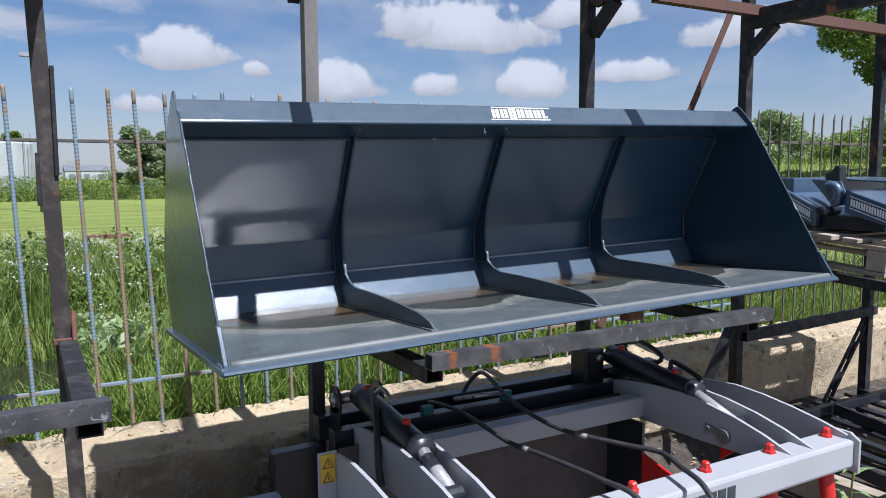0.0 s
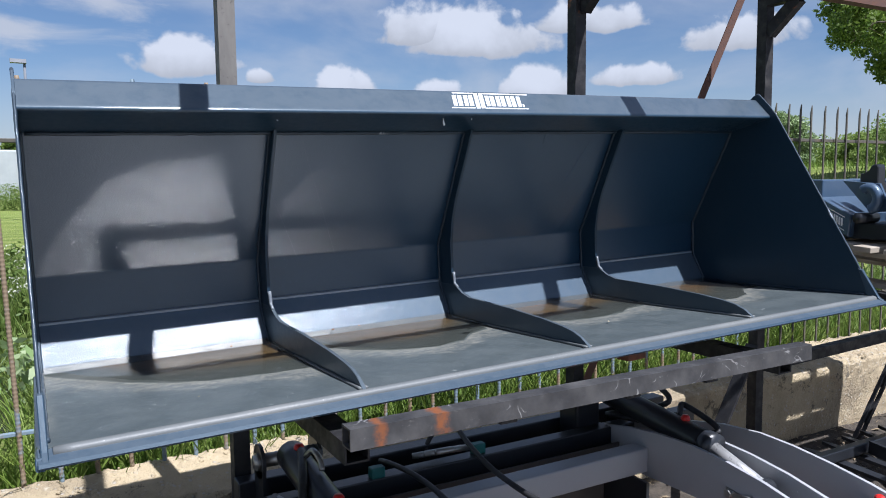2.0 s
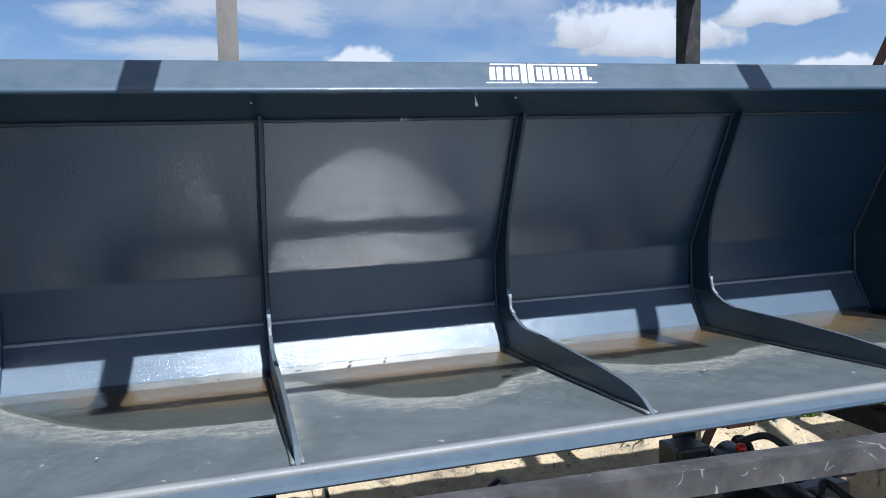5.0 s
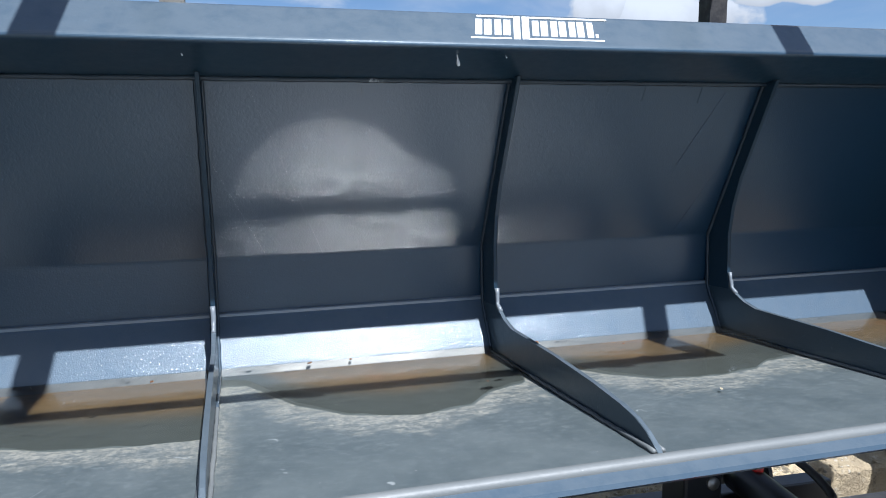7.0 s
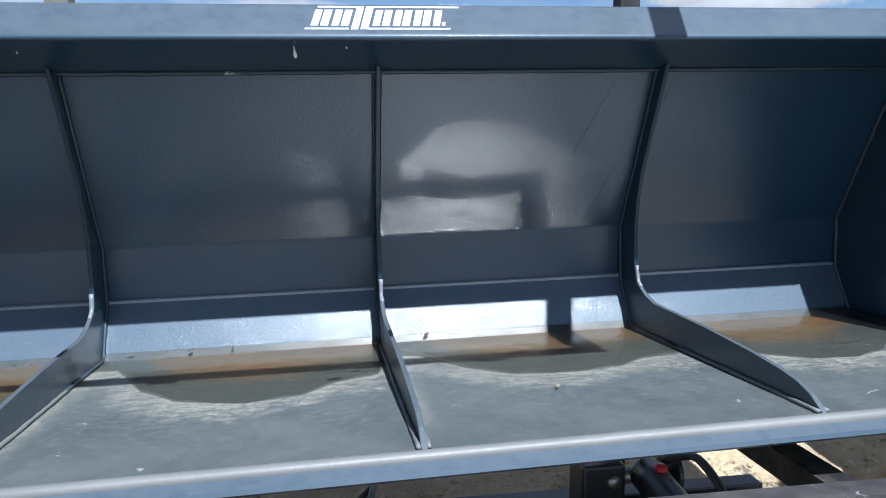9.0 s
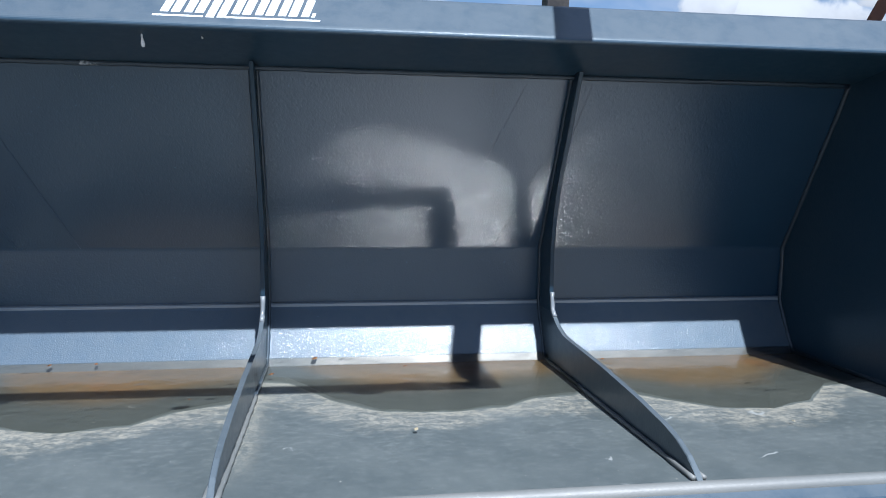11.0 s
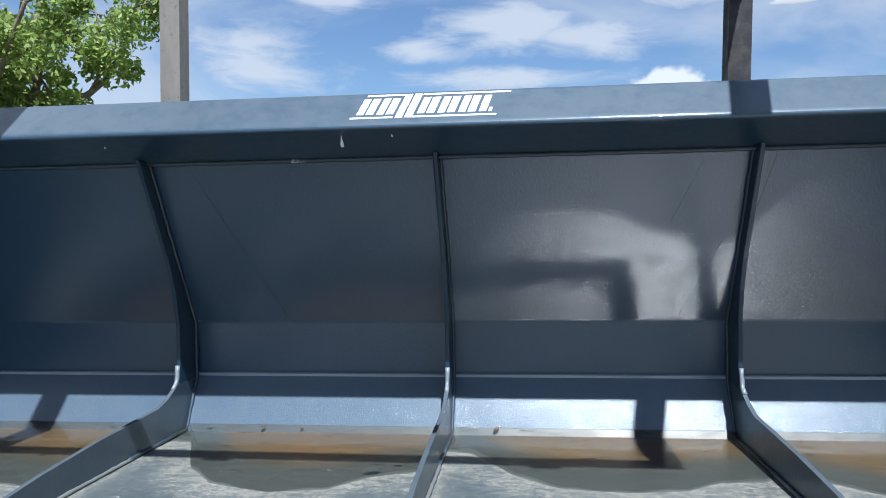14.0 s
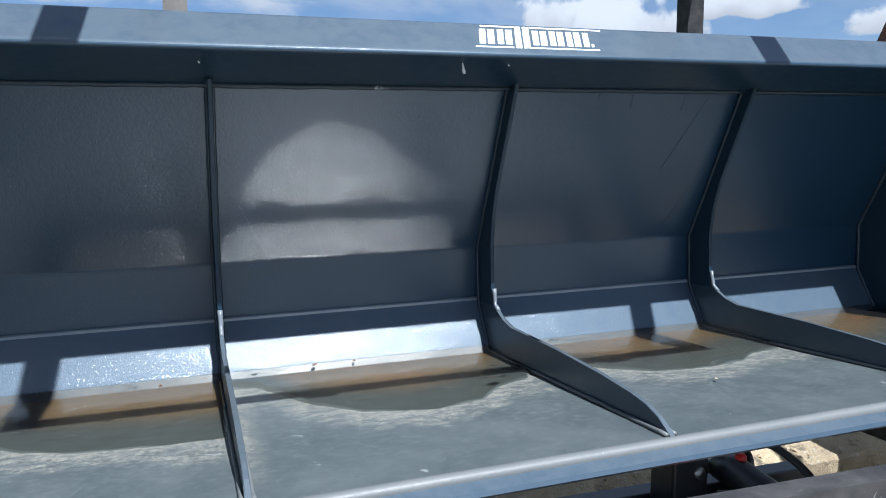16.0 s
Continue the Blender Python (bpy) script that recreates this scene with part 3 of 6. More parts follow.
def build_bucket():
    b = thing("loader_bucket", "wide blue-grey painted steel loader bucket holding rainwater", "loader bucket", BUCKET)
    part("floor_plate", sheet(B(), FOLDS[:2] + [(0.6894, 0.0245)], -1.18, 1.18, 0.008, 0.004), FLOOR_PAINT, b, "floor plate with dried silt and mud stains")
    part("back_plate", sheet(B(), [(0.7507, 0.1245)] + FOLDS[2:], -1.18, 1.18, 0.008, 0.007), BACK_PAINT, b)
    part("upturned_plate", sheet(B(), [(0.6894, 0.0245), (0.7440, 0.1225), (0.7460, 0.1310)], -1.18, 1.18, 0.008, 0.004), SKYLIT_STRIP, b, "sloping foot of the back, sky's blue put into its paint")
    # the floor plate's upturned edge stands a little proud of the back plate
    part("plate_edge", prism(B(), [(0.7430, 0.1250), (0.7415, 0.1305), (0.7432, 0.1330), (0.7520, 0.1340), (0.7520, 0.1250)], -1.179, 1.179), GLINT_EDGE, b, "pale painted glint along the edge where two plates meet")
    # cutting edge, chamfered towards its front
    part("cutting_edge", prism(B(), [(0.035, -0.004), (0.002, -0.002), (-0.031, -0.020), (-0.034, -0.026), (-0.030, -0.030), (0.035, -0.030)], -1.195, 1.195, 0.002), BLUEGREY, b)
    edge = [-1.17 + 0.03 * k for k in range(79)]
    part("edge_weld", pipe(B(), [(x, -0.004 + 0.0007 * noise.noise((7 * x, 1, 0)), -0.0105 + 0.0006 * noise.noise((19 * x, 4, 0))) for x in edge], 0.0112, 10), DUSTY_WELD, b, "weld bead behind the cutting edge", True)
    # folded top beam
    part("top_beam", prism(B(), [(0.527, 0.590)] + bend((0.365, 0.6145), (0.3485, 0.6165), (0.3585, 0.6290), 9) + bend((0.409, 0.6875), (0.418, 0.697), (0.429, 0.6885), 7) + [(0.545, 0.600)], -1.18, 1.18), BLUEGREY, b)
    part("top_weld", weld(B(), [(-1.17, 0.520, 0.588), (1.17, 0.520, 0.588)], 0.005, 0.02, 5), WELD, b, "", True)
    outline = [(-0.002, -0.010), (0.004, 0.012), (0.022, 0.040), (0.336, 0.628), (0.352, 0.655), (0.395, 0.706), (0.408, 0.712), (0.425, 0.706),
               (0.552, 0.612), (0.757, 0.256), (0.762, 0.112), (0.706, -0.008), (0.690, -0.020)]
    for s in (-1, 1):
        x0, x1 = (-1.186, -1.18) if s < 0 else (1.18, 1.186)
        # right plate gets the darkened copy, its shade in the colour
        side = part("side_plate", prism(B(), outline, x0, x1, 0.0018, 3), BLUEGREY if s < 0 else SHADED_PAINT, b)
        part("wear_strip", prism(B(), [(-0.03, -0.032), (0.775, -0.022), (0.775, -0.006), (-0.02, -0.012)], x0 - (0.012 if s < 0 else -0.002), x1 + (0.012 if s > 0 else -0.002), 0.002), BLUEGREY, side)
        part("side_cutter", prism(B(), [(-0.028, -0.018), (-0.012, -0.006), (0.036, 0.082), (0.050, 0.086), (0.030, 0.030), (0.02, -0.012)], x0 - 0.003, x1 + 0.003, 0.002), BLUEGREY, side)
        part("front_weld", weld(B(), [(s * 1.183, 0.022, 0.040), (s * 1.183, 0.336, 0.630), (s * 1.183, 0.404, 0.711)], 0.0036, 0.014, 7), WELD, side, "", True)
        xi = s * 1.178
        part("corner_weld", weld(B(), [(xi, 0.03, 0.002), (xi, 0.684, 0.014), (xi, 0.738, 0.121), (xi, 0.733, 0.250), (xi, 0.525, 0.590)], 0.005, 0.015, 9), WELD, side, "", True)
    for k, x in enumerate((-0.6, 0.0, 0.6)):
        rib = part("rib", prism(B(), [(0.486, 0.593), (0.53, 0.597), (0.742, 0.248), (0.748, 0.121), (0.655, 0.119), (0.660, 0.160), (0.658, 0.250), (0.640, 0.320), (0.612, 0.385)], x - 0.0042, x + 0.0042, 0.0012), SHADED_PAINT, b)
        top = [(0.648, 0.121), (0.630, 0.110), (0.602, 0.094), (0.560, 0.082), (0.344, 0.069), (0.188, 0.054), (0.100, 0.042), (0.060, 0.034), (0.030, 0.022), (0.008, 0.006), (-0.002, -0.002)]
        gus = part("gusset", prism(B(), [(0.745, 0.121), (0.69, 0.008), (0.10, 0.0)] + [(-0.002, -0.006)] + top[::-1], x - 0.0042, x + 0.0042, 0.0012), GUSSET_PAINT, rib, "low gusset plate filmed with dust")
        for sx in (-1, 1):
            xi = x + sx * 0.006
            part("weld_bead", weld(B(), [(xi, 0.44, 0.009), (xi, 0.684, 0.014), (xi, 0.738, 0.121), (xi, 0.733, 0.250), (xi, 0.525, 0.590)], 0.0042, 0.014, 11 + k), WELD, rib, "", True)
        for sx in (-1, 1):
            part("floor_weld", weld(B(), [(x + sx * 0.0072, 0.004, 0.001), (x + sx * 0.0072, 0.45, 0.009)], 0.0038, 0.016, 31 + k), DUSTY_WELD, rib, "weld along the gusset, pale with dried silt", True)
        part("knee_weld", weld(B(), [(x, 0.655, 0.160), (x, 0.650, 0.124), (x, 0.632, 0.111)], 0.005, 0.01, 21 + k), BARE_WELD, rib, "pale bare weld at the knee", True)
    part("mounting_bracket", box(B(), 0.250, 0.318, 0.14, 0.19, -0.095, -0.010, 0.004), RUSTY, b, "rusty steel bracket under the floor plate")
    return b


bucket = build_bucket()


def on_top_face(s, t):
    """A place on the top beam's upper face: s along x, t from its front fold (0) to its crest (1)."""
    return Vector((s, 0.357 + 0.054 * t, 0.625 + 0.065 * t)) + 0.0012 * Vector((0, -0.769, 0.639))


def build_decal():
    """The maker's mark: a row of plain slanted blocks between two lines."""
    mark = part("decal", B(), WHITE, bucket, "white maker's decal of slanted blocks")

    def quad(name, s0, s1, t0, t1, lean=0.020):
        q = [(s0 + lean * t0, t0), (s1 + lean * t0, t0), (s1 + lean * t1, t1), (s0 + lean * t1, t1)]
        top = [on_top_face(*p) for p in q]
        low = [v - 0.001 * Vector((0, -0.769, 0.639)) for v in top]
        bm = B()
        a, b = [bm.verts.new(v) for v in top], [bm.verts.new(v) for v in low]
        bm.faces.new(a)
        for k in range(4):
            bm.faces.new((a[k], b[k], b[(k + 1) % 4], a[(k + 1) % 4]))
        part(name, bm, WHITE, mark)

    x0 = -0.134
    quad("decal_line", x0 - 0.006, x0 + 0.070, 0.17, 0.22)
    quad("decal_line", x0 + 0.092, x0 + 0.252, 0.17, 0.22)
    quad("decal_line", x0 + 0.004, x0 + 0.078, 0.90, 0.95)
    quad("decal_line", x0 + 0.106, x0 + 0.262, 0.90, 0.95)
    for k in range(7):
        s = x0 + k * 0.0362
        lo, hi = (0.17, 0.95) if k == 2 else (0.30, 0.82)
        quad("decal_block", s + 0.002, s + 0.0145, lo, hi)
        quad("decal_block", s + 0.0185, s + (0.0320 if k < 6 else 0.024), lo, hi if k != 6 else 0.42)


build_decal()
def build_drip(x, y, r, l):
    """A dried drip hanging from the beam's fold, thicker at its end."""
    z = 0.6140 - 0.1519 * (y - 0.369)
    part("paint_drip", pipe(B(), [(x, y, z + 0.003), (x + 0.001, y, z - 0.3 * l), (x + 0.002, y, z - 0.75 * l), (x + 0.003, y, z - l)], r, 7, [0.35 * r, 0.4 * r, 1.0 * r, 0.7 * r]), WHITE, bucket, "pale dried drip hanging under the beam", True)


build_drip(-0.157, 0.385, 0.0034, 0.020)
build_drip(-0.066, 0.385, 0.0016, 0.004)
build_drip(-0.62, 0.405, 0.0014, 0.004)


def on_back(x, f):
    """A place on the upper back plate: f from its lower bend (0) to the beam (1)."""
    return Vector((x, 0.737 - 0.210 * f, 0.250 + 0.347 * f)) + 0.0006 * Vector((0, -0.855, -0.518))


def build_scratch(a, b, w, material, label):
    bm = B()
    a, b = on_back(*a), on_back(*b)
    side = (b - a).cross(Vector((0, -0.855, -0.518))).normalized() * w / 2
    lift = 0.0003 * Vector((0, -0.855, -0.518))
    top = [bm.verts.new(v + lift) for v in (a - side * 0.3, a + side * 0.3, b + side, b - side)]
    low = [bm.verts.new(v) for v in (a - side * 0.3, a + side * 0.3, b + side, b - side)]
    bm.faces.new(top)
    for k in range(4):
        bm.faces.new((top[k], low[k], low[(k + 1) % 4], top[(k + 1) % 4]))
    part("scratch", bm, material, bucket, label)


for a, b in (((-0.518, 0.97), (-0.368, 0.0)), ((-0.592, 0.58), (-0.488, 0.0)), ((0.509, 0.94), (0.441, 0.49)), ((0.566, 0.52), (0.490, 0.02)), ((0.64, 0.95), (0.615, 0.62))):
    build_scratch(a, b, 0.0015, SCRATCH, "thin polished scratch across the back plate")
for x, f0, f1 in ((0.307, 0.985, 0.88), (0.445, 0.985, 0.87), (-0.302, 0.95, 0.905), (-0.309, 0.95, 0.91), (0.22, 0.99, 0.93)):
    build_scratch((x, f0), (x, f1), 0.0035, BLUEGREY, "dark run of paint under the beam")


def shore_y(x):
    return float(np.interp(x, SHORE_X, SHORE_Y))


# bubbles and scraps dent the water's skin round them: place and radius of each dent
DENTS = ((-0.114, 0.415, 0.016), (-0.071, 0.457, 0.008), (0.283, 0.527, 0.014), (0.250, 0.595, 0.006), (0.645, 0.488, 0.010), (0.697, 0.580, 0.014),
         (-0.10, 0.50, 0.006), (-0.05, 0.55, 0.006), (-0.45, 0.57, 0.007), (0.20, 0.56, 0.006), (0.36, 0.50, 0.005), (0.93, 0.45, 0.006), (0.81, 0.52, 0.005), (-0.80, 0.48, 0.008), (-0.92, 0.55, 0.006))


def water_z(x, y, bay):
    """Level water climbs to the back in the bucket's frame; a breath of wind wrinkles it unevenly."""
    z = 0.0055 + 0.056 * (y - 0.33)
    calm = min(1.0, max(0.0, shore_off(x, y) / 0.05))
    gust = 0.85 + 0.7 * noise.noise((7 * x, 9 * y, 2.0 + bay))
    z += calm * RIPPLE * gust * (1.2 * noise.noise((95 * x, 130 * y, 5.0 + bay)) + 1.4 * noise.noise((44 * x + 6 * y, 66 * y, 9.0 + bay)) + 2.9 * noise.noise((25 * x, 36 * y + 4 * x, 14.0 + bay)))
    for dx, dy, dr in DENTS:
        q = ((x - dx) ** 2 + (y - dy) ** 2) / (dr * dr)
        if q < 4:
            z -= 0.06 * dr * math.exp(-q * 1.4)
    return z


def shore_off(x, y):
    return y - shore_y(x)


RIPPLE = 0.00008


def build_puddle(bay):
    """Rainwater standing against the back of one bay."""
    x0, x1 = -1.2 + 0.6 * bay, -0.6 + 0.6 * bay
    x0, x1 = max(x0, -1.18) + 0.006, min(x1, 1.18) - 0.006
    n, k = 210, 130
    verts, faces = [], []
    for i in range(n + 1):
        x = x0 + (x1 - x0) * i / n
        front = min(shore_y(x) + 0.003 + 0.003 * math.sin(31 * x + bay) + 0.002 * math.sin(83 * x), 0.68)
        for j in range(k + 1):
            y = front + (0.6915 - front) * j / k
            verts.append((x, y, water_z(x, y, bay)))
    for i in range(n):
        for j in range(k):
            a = i * (k + 1) + j
            faces.append((a, a + k + 1, a + k + 2, a + 1))
    me = bpy.data.meshes.new("puddle")
    me.from_pydata(verts, [], faces)
    me.polygons.foreach_set("use_smooth", [True] * len(faces))
    me.materials.append(WATER)
    ob = new("puddle", me)
    ob.matrix_world = BUCKET
    return tagged(ob, "shallow murky rainwater puddle on the bucket floor", "puddle", "puddles in the bucket")


for bay in range(4):
    build_puddle(bay)


def build_dead_leaf(x, y, z, turn, size, material, label):
    """A curled scrap of leaf."""
    bm = B()
    n = 5
    for k in range(n + 1):
        t = k / n
        w = size * 0.42 * math.sin(math.pi * (0.08 + 0.84 * t))
        bm.verts.new((size * (t - 0.5), -w, 0.25 * size * t * t))
        bm.verts.new((size * (t - 0.5), w * 0.8, 0.25 * size * t * t + 0.25 * w))
    v = list(bm.verts)
    for k in range(n):
        bm.faces.new((v[2 * k], v[2 * k + 1], v[2 * k + 3], v[2 * k + 2]))
    bmesh.ops.solidify(bm, geom=bm.faces[:], thickness=0.0006)
    ob = whole("dead_leaf", bm, material, label, "leaf", "dead leaves in the bucket")
    ob.matrix_world = BUCKET @ pose(x, y, z, 0, 0, turn)
    return ob


DEADLEAF = plain("dead_leaf_brown", (0.20, 0.09, 0.035), (0.30, 0.15, 0.06), 60.0, 0.7, 0.2)
STRAW = plain("straw", (0.42, 0.36, 0.24), (0.55, 0.48, 0.34), 60.0, 0.7, 0.2)
for x, y, turn, size in ((-0.413, 0.676, 20, 0.018), (-0.326, 0.678, 80, 0.014), (0.101, 0.680, 40, 0.022), (0.023, 0.573, 10, 0.017), (0.264, 0.230, 60, 0.013), (0.282, 0.606, 5, 0.013),
                         (0.307, 0.499, 150, 0.012), (-0.102, 0.431, 100, 0.008), (0.70, 0.62, 30, 0.015), (-0.72, 0.64, 70, 0.014), (-0.9, 0.16, 30, 0.009), (0.86, 0.2, 120, 0.009)):
    afloat = y > shore_y(x)
    build_dead_leaf(x, y, 0.0065 + 0.050 * (y - 0.33) if afloat else 0.004 + 0.016 * y, turn, size * 0.62, DEADLEAF if afloat else STRAW,
                    "small brown dead leaf floating on the puddle" if afloat else "dry straw-coloured scrap of leaf on the bucket floor")


# ---- the steel rack ----
def box_tube(bm, a, b, w=0.06, h=0.06, wall=0.004, up=(0, 0, 1)):
    """A square steel tube, open at its ends."""
    a, b = Vector(a), Vector(b)
    y = (b - a).normalized()
    x = y.cross(Vector(up)).normalized()
    z = x.cross(y)

    def ring(p, k):
        return [bm.verts.new(p + sx * (w / 2 - k) * x + sz * (h / 2 - k) * z) for sx, sz in ((-1, -1), (1, -1), (1, 1), (-1, 1))]

    o0, o1, i0, i1 = ring(a, 0), ring(b, 0), ring(a, wall), ring(b, wall)
    for k in range(4):
        j = (k + 1) % 4
        bm.faces.new((o0[k], o0[j], o1[j], o1[k]))
        bm.faces.new((i0[k], i1[k], i1[j], i0[j]))
        bm.faces.new((o0[k], i0[k], i0[j], o0[j]))
        bm.faces.new((o1[k], o1[j], i1[j], i1[k]))
    return bm


POST_Y = 0.80
SHELF, UPPER = 1.131, 2.37       # middles of the shelf tubes
FRONT_LOW, FRONT_UP = -0.12, -0.181


def build_rack(name, posts, label, front_x, up_x, shelf=SHELF, rise=0.0, lean=0.0):
    r = thing(name, label, "storage rack", pose(0, 0, 0))
    for x in posts:
        part("post", box_tube(B(), (x + lean * 1.2, POST_Y, 0.0), (x - lean * 2.1, POST_Y, 3.3), 0.048, 0.048, up=(0, 1, 0)), GREY_STEEL if x == -0.668 else WORN_BLACK if lean else BLACK, r, "worn grey steel post" if x == -0.668 else "")
        part("arm", box_tube(B(), (x + 0.012, POST_Y - 0.02, shelf - 0.040 + rise), (x + 0.012, FRONT_LOW + 0.03, shelf - 0.040), 0.052, 0.044), BLACK, r)
        part("foot", box(B(), x - 0.08, x + 0.08, POST_Y - 0.08, POST_Y + 0.08, 0, 0.01), BLACK, r)
    for x in up_x:
        part("upper_arm", box_tube(B(), (x, POST_Y - 0.02, UPPER + 0.02), (x, FRONT_UP, UPPER + 0.02), 0.05, 0.09), BLACK, r)
        part("knee_brace", bar_between(B(), (x, POST_Y - 0.02, UPPER - 0.14), (x, POST_Y - 0.16, UPPER - 0.02), 0.04, 0.05), BLACK, r)
    part("front_beam", box_tube(B(), (front_x[0], FRONT_LOW, shelf + 0.004), (front_x[1], FRONT_LOW, shelf + 0.004), 0.042, 0.042), BEAM, r, "scuffed black steel beam with rust patches")
    part("upper_front_beam", box_tube(B(), (up_x[0] - 0.025, FRONT_UP - 0.025, UPPER), (up_x[-1] + 0.025, FRONT_UP - 0.025, UPPER), 0.032, 0.034), BLACK, r)
    if posts[0] == -0.668:
        for x in (-0.33, 0.02, 0.28):
            part("cleat", box(B(), x - 0.022, x + 0.022, FRONT_LOW - 0.012, FRONT_LOW + 0.02, shelf - 0.028, shelf - 0.0172, 0.003), BLACK, r)
        for x in (-0.23, 0.40):
            part("upper_cleat", box(B(), x - 0.028, x + 0.028, FRONT_UP - 0.052, FRONT_UP + 0.0, UPPER - 0.025, UPPER - 0.017, 0.003), BLACK, r)
    return r


build_rack("storage_rack", (-0.668, 0.609), "black steel storage rack with cantilever arms", (-0.69, 0.66), (-0.735, 0.625))
rack_left = build_rack("storage_rack", (-2.8, -1.498), "black steel storage rack with an empty shelf", (-2.9, -1.447), (-2.8, -1.498), lean=0.030)
build_rack("storage_rack", (1.654, 2.826), "black steel storage rack carrying pallets", (1.75, 2.9), (1.654, 2.826), 1.159, 0.062)
whole("tie_bar", box_tube(B(), (0.95, POST_Y - 0.06, 2.42), (4.6, POST_Y - 0.06, 2.44), 0.05, 0.05), DARK_RUST, "rusty red-brown steel bar tied across the rack tops", "steel bar")

# ---- wall, fence and land ----
GROUND_BACK = 0.40
WALL_BACK, WALL_DOWN = 0.12, 0.05


def build_wall():
    """A rough cast wall, its top crumbled; fine relief where the camera passes."""
    bm = B()
    xs = [-7 + 0.16 * i for i in range(26)] + [-2.84 + 0.022 * i for i in range(320)] + [4.2 + 0.2 * i for i in range(25)]
    prof = [(0.985 - 0.015 * k / 14, 0.0 + 0.56 * k / 14) for k in range(15)]
    prof += [(0.970, 0.585), (0.972, 0.606), (0.984, 0.619), (1.01, 0.622)] + [(1.03 + 0.0145 * k, 0.624 + 0.0039 * k) for k in range(15)] + [(1.240, 0.665), (1.245, 0.62), (1.25, 0.1)]
    rows = []
    for x in xs:
        row = []
        for y, z in prof:
            n1, n2, n3 = noise.noise((x * 2.4, y * 5, z * 4)), noise.noise((x * 9, y * 11, z * 9 + 4)), noise.noise((x * 27, y * 27, z * 27))
            n4 = noise.noise((x * 55, y * 55, z * 55))
            chip = max(0.0, noise.noise((x * 9.5, 3.1, y * 8)) - 0.12) if 0.54 < z else 0.0
            dz = (0.006 * n1 + 0.006 * n2 + 0.006 * n3 + 0.005 * n4 - 0.06 * chip * (1 if y < 1.02 else 0.2)) if z > 0.54 else 0.0
            dy = 0.004 * n1 + 0.006 * n2 + 0.005 * n3 + 0.004 * n4 + (0.04 * chip if y < 1.0 else 0.0)
            row.append(bm.verts.new((x, y + dy + WALL_BACK, z + dz - WALL_DOWN)))
        rows.append(row)
    for a, b in zip(rows, rows[1:]):
        for k in range(len(prof) - 1):
            bm.faces.new((a[k], b[k], b[k + 1], a[k + 1]))
    return whole("wall_back", bm, CONCRETE, "low weathered concrete wall with a crumbling top", "wall", kind="structure")


build_wall()


def rebar_mesh(h):
    """A ribbed reinforcing bar, flattened at its tip."""
    bm = B()
    pts, rad = [], []
    z, k = 0.0, 0
    while z < h - 0.06:
        pts.append((0, 0, z)); rad.append((0.0068, 0.0086, 0.0086)[k % 3])
        z += 0.0048; k += 1
    for dz, rr in ((0.0, 0.0078), (0.02, 0.0082), (0.045, 0.0080), (0.058, 0.0066)):
        pts.append((0, 0, h - 0.06 + dz)); rad.append(rr)
    pipe(bm, pts, 0.008, 7, rad)
    return mesh_of("bar", bm, BAR, True)


def build_rubble():
    """Loose stones and crumbs on the wall's top."""
    rnd = random.Random(21)
    verts, faces = [], []
    for k in range(700):
        x, y, r = rnd.uniform(-2.6, 4.2), 0.985 + 0.25 * rnd.random() ** 1.2, 0.0035 + 0.010 * rnd.random() ** 3
        base = len(verts)
        y, z = y + WALL_BACK, 0.622 + 0.27 * max(0.0, y - 1.03) - WALL_DOWN + 0.006 * noise.noise((x * 2.4, y * 5, 2.5))
        for d in ((1, 0, 0), (0, 1, 0), (-1, 0, 0), (0, -1, 0), (0.6, 0.6, 0.55), (-0.6, 0.6, 0.6), (-0.6, -0.6, 0.5), (0.6, -0.6, 0.6), (0, 0, 0.9)):
            j = r * rnd.uniform(0.75, 1.25)
            verts.append((x + d[0] * j, y + d[1] * j, z + d[2] * j * 0.9))
        for a, b, c in ((0, 4, 7), (0, 1, 4), (1, 5, 4), (1, 2, 5), (2, 6, 5), (2, 3, 6), (3, 7, 6), (3, 0, 7), (4, 5, 8), (5, 6, 8), (6, 7, 8), (7, 4, 8)):
            faces.append((base + a, base + b, base + c))
    me = bpy.data.meshes.new("rubble")
    me.from_pydata(verts, [], faces)
    me.materials.append(CONCRETE)
    return tagged(new("rubble", me), "crumbs and small stones lying on the wall top", "rubble", kind="stuff")


build_rubble()
OLDBAR = plain("olive_bar", (0.055, 0.06, 0.055), (0.12, 0.098, 0.066), 14.0, 0.7, 0.3)


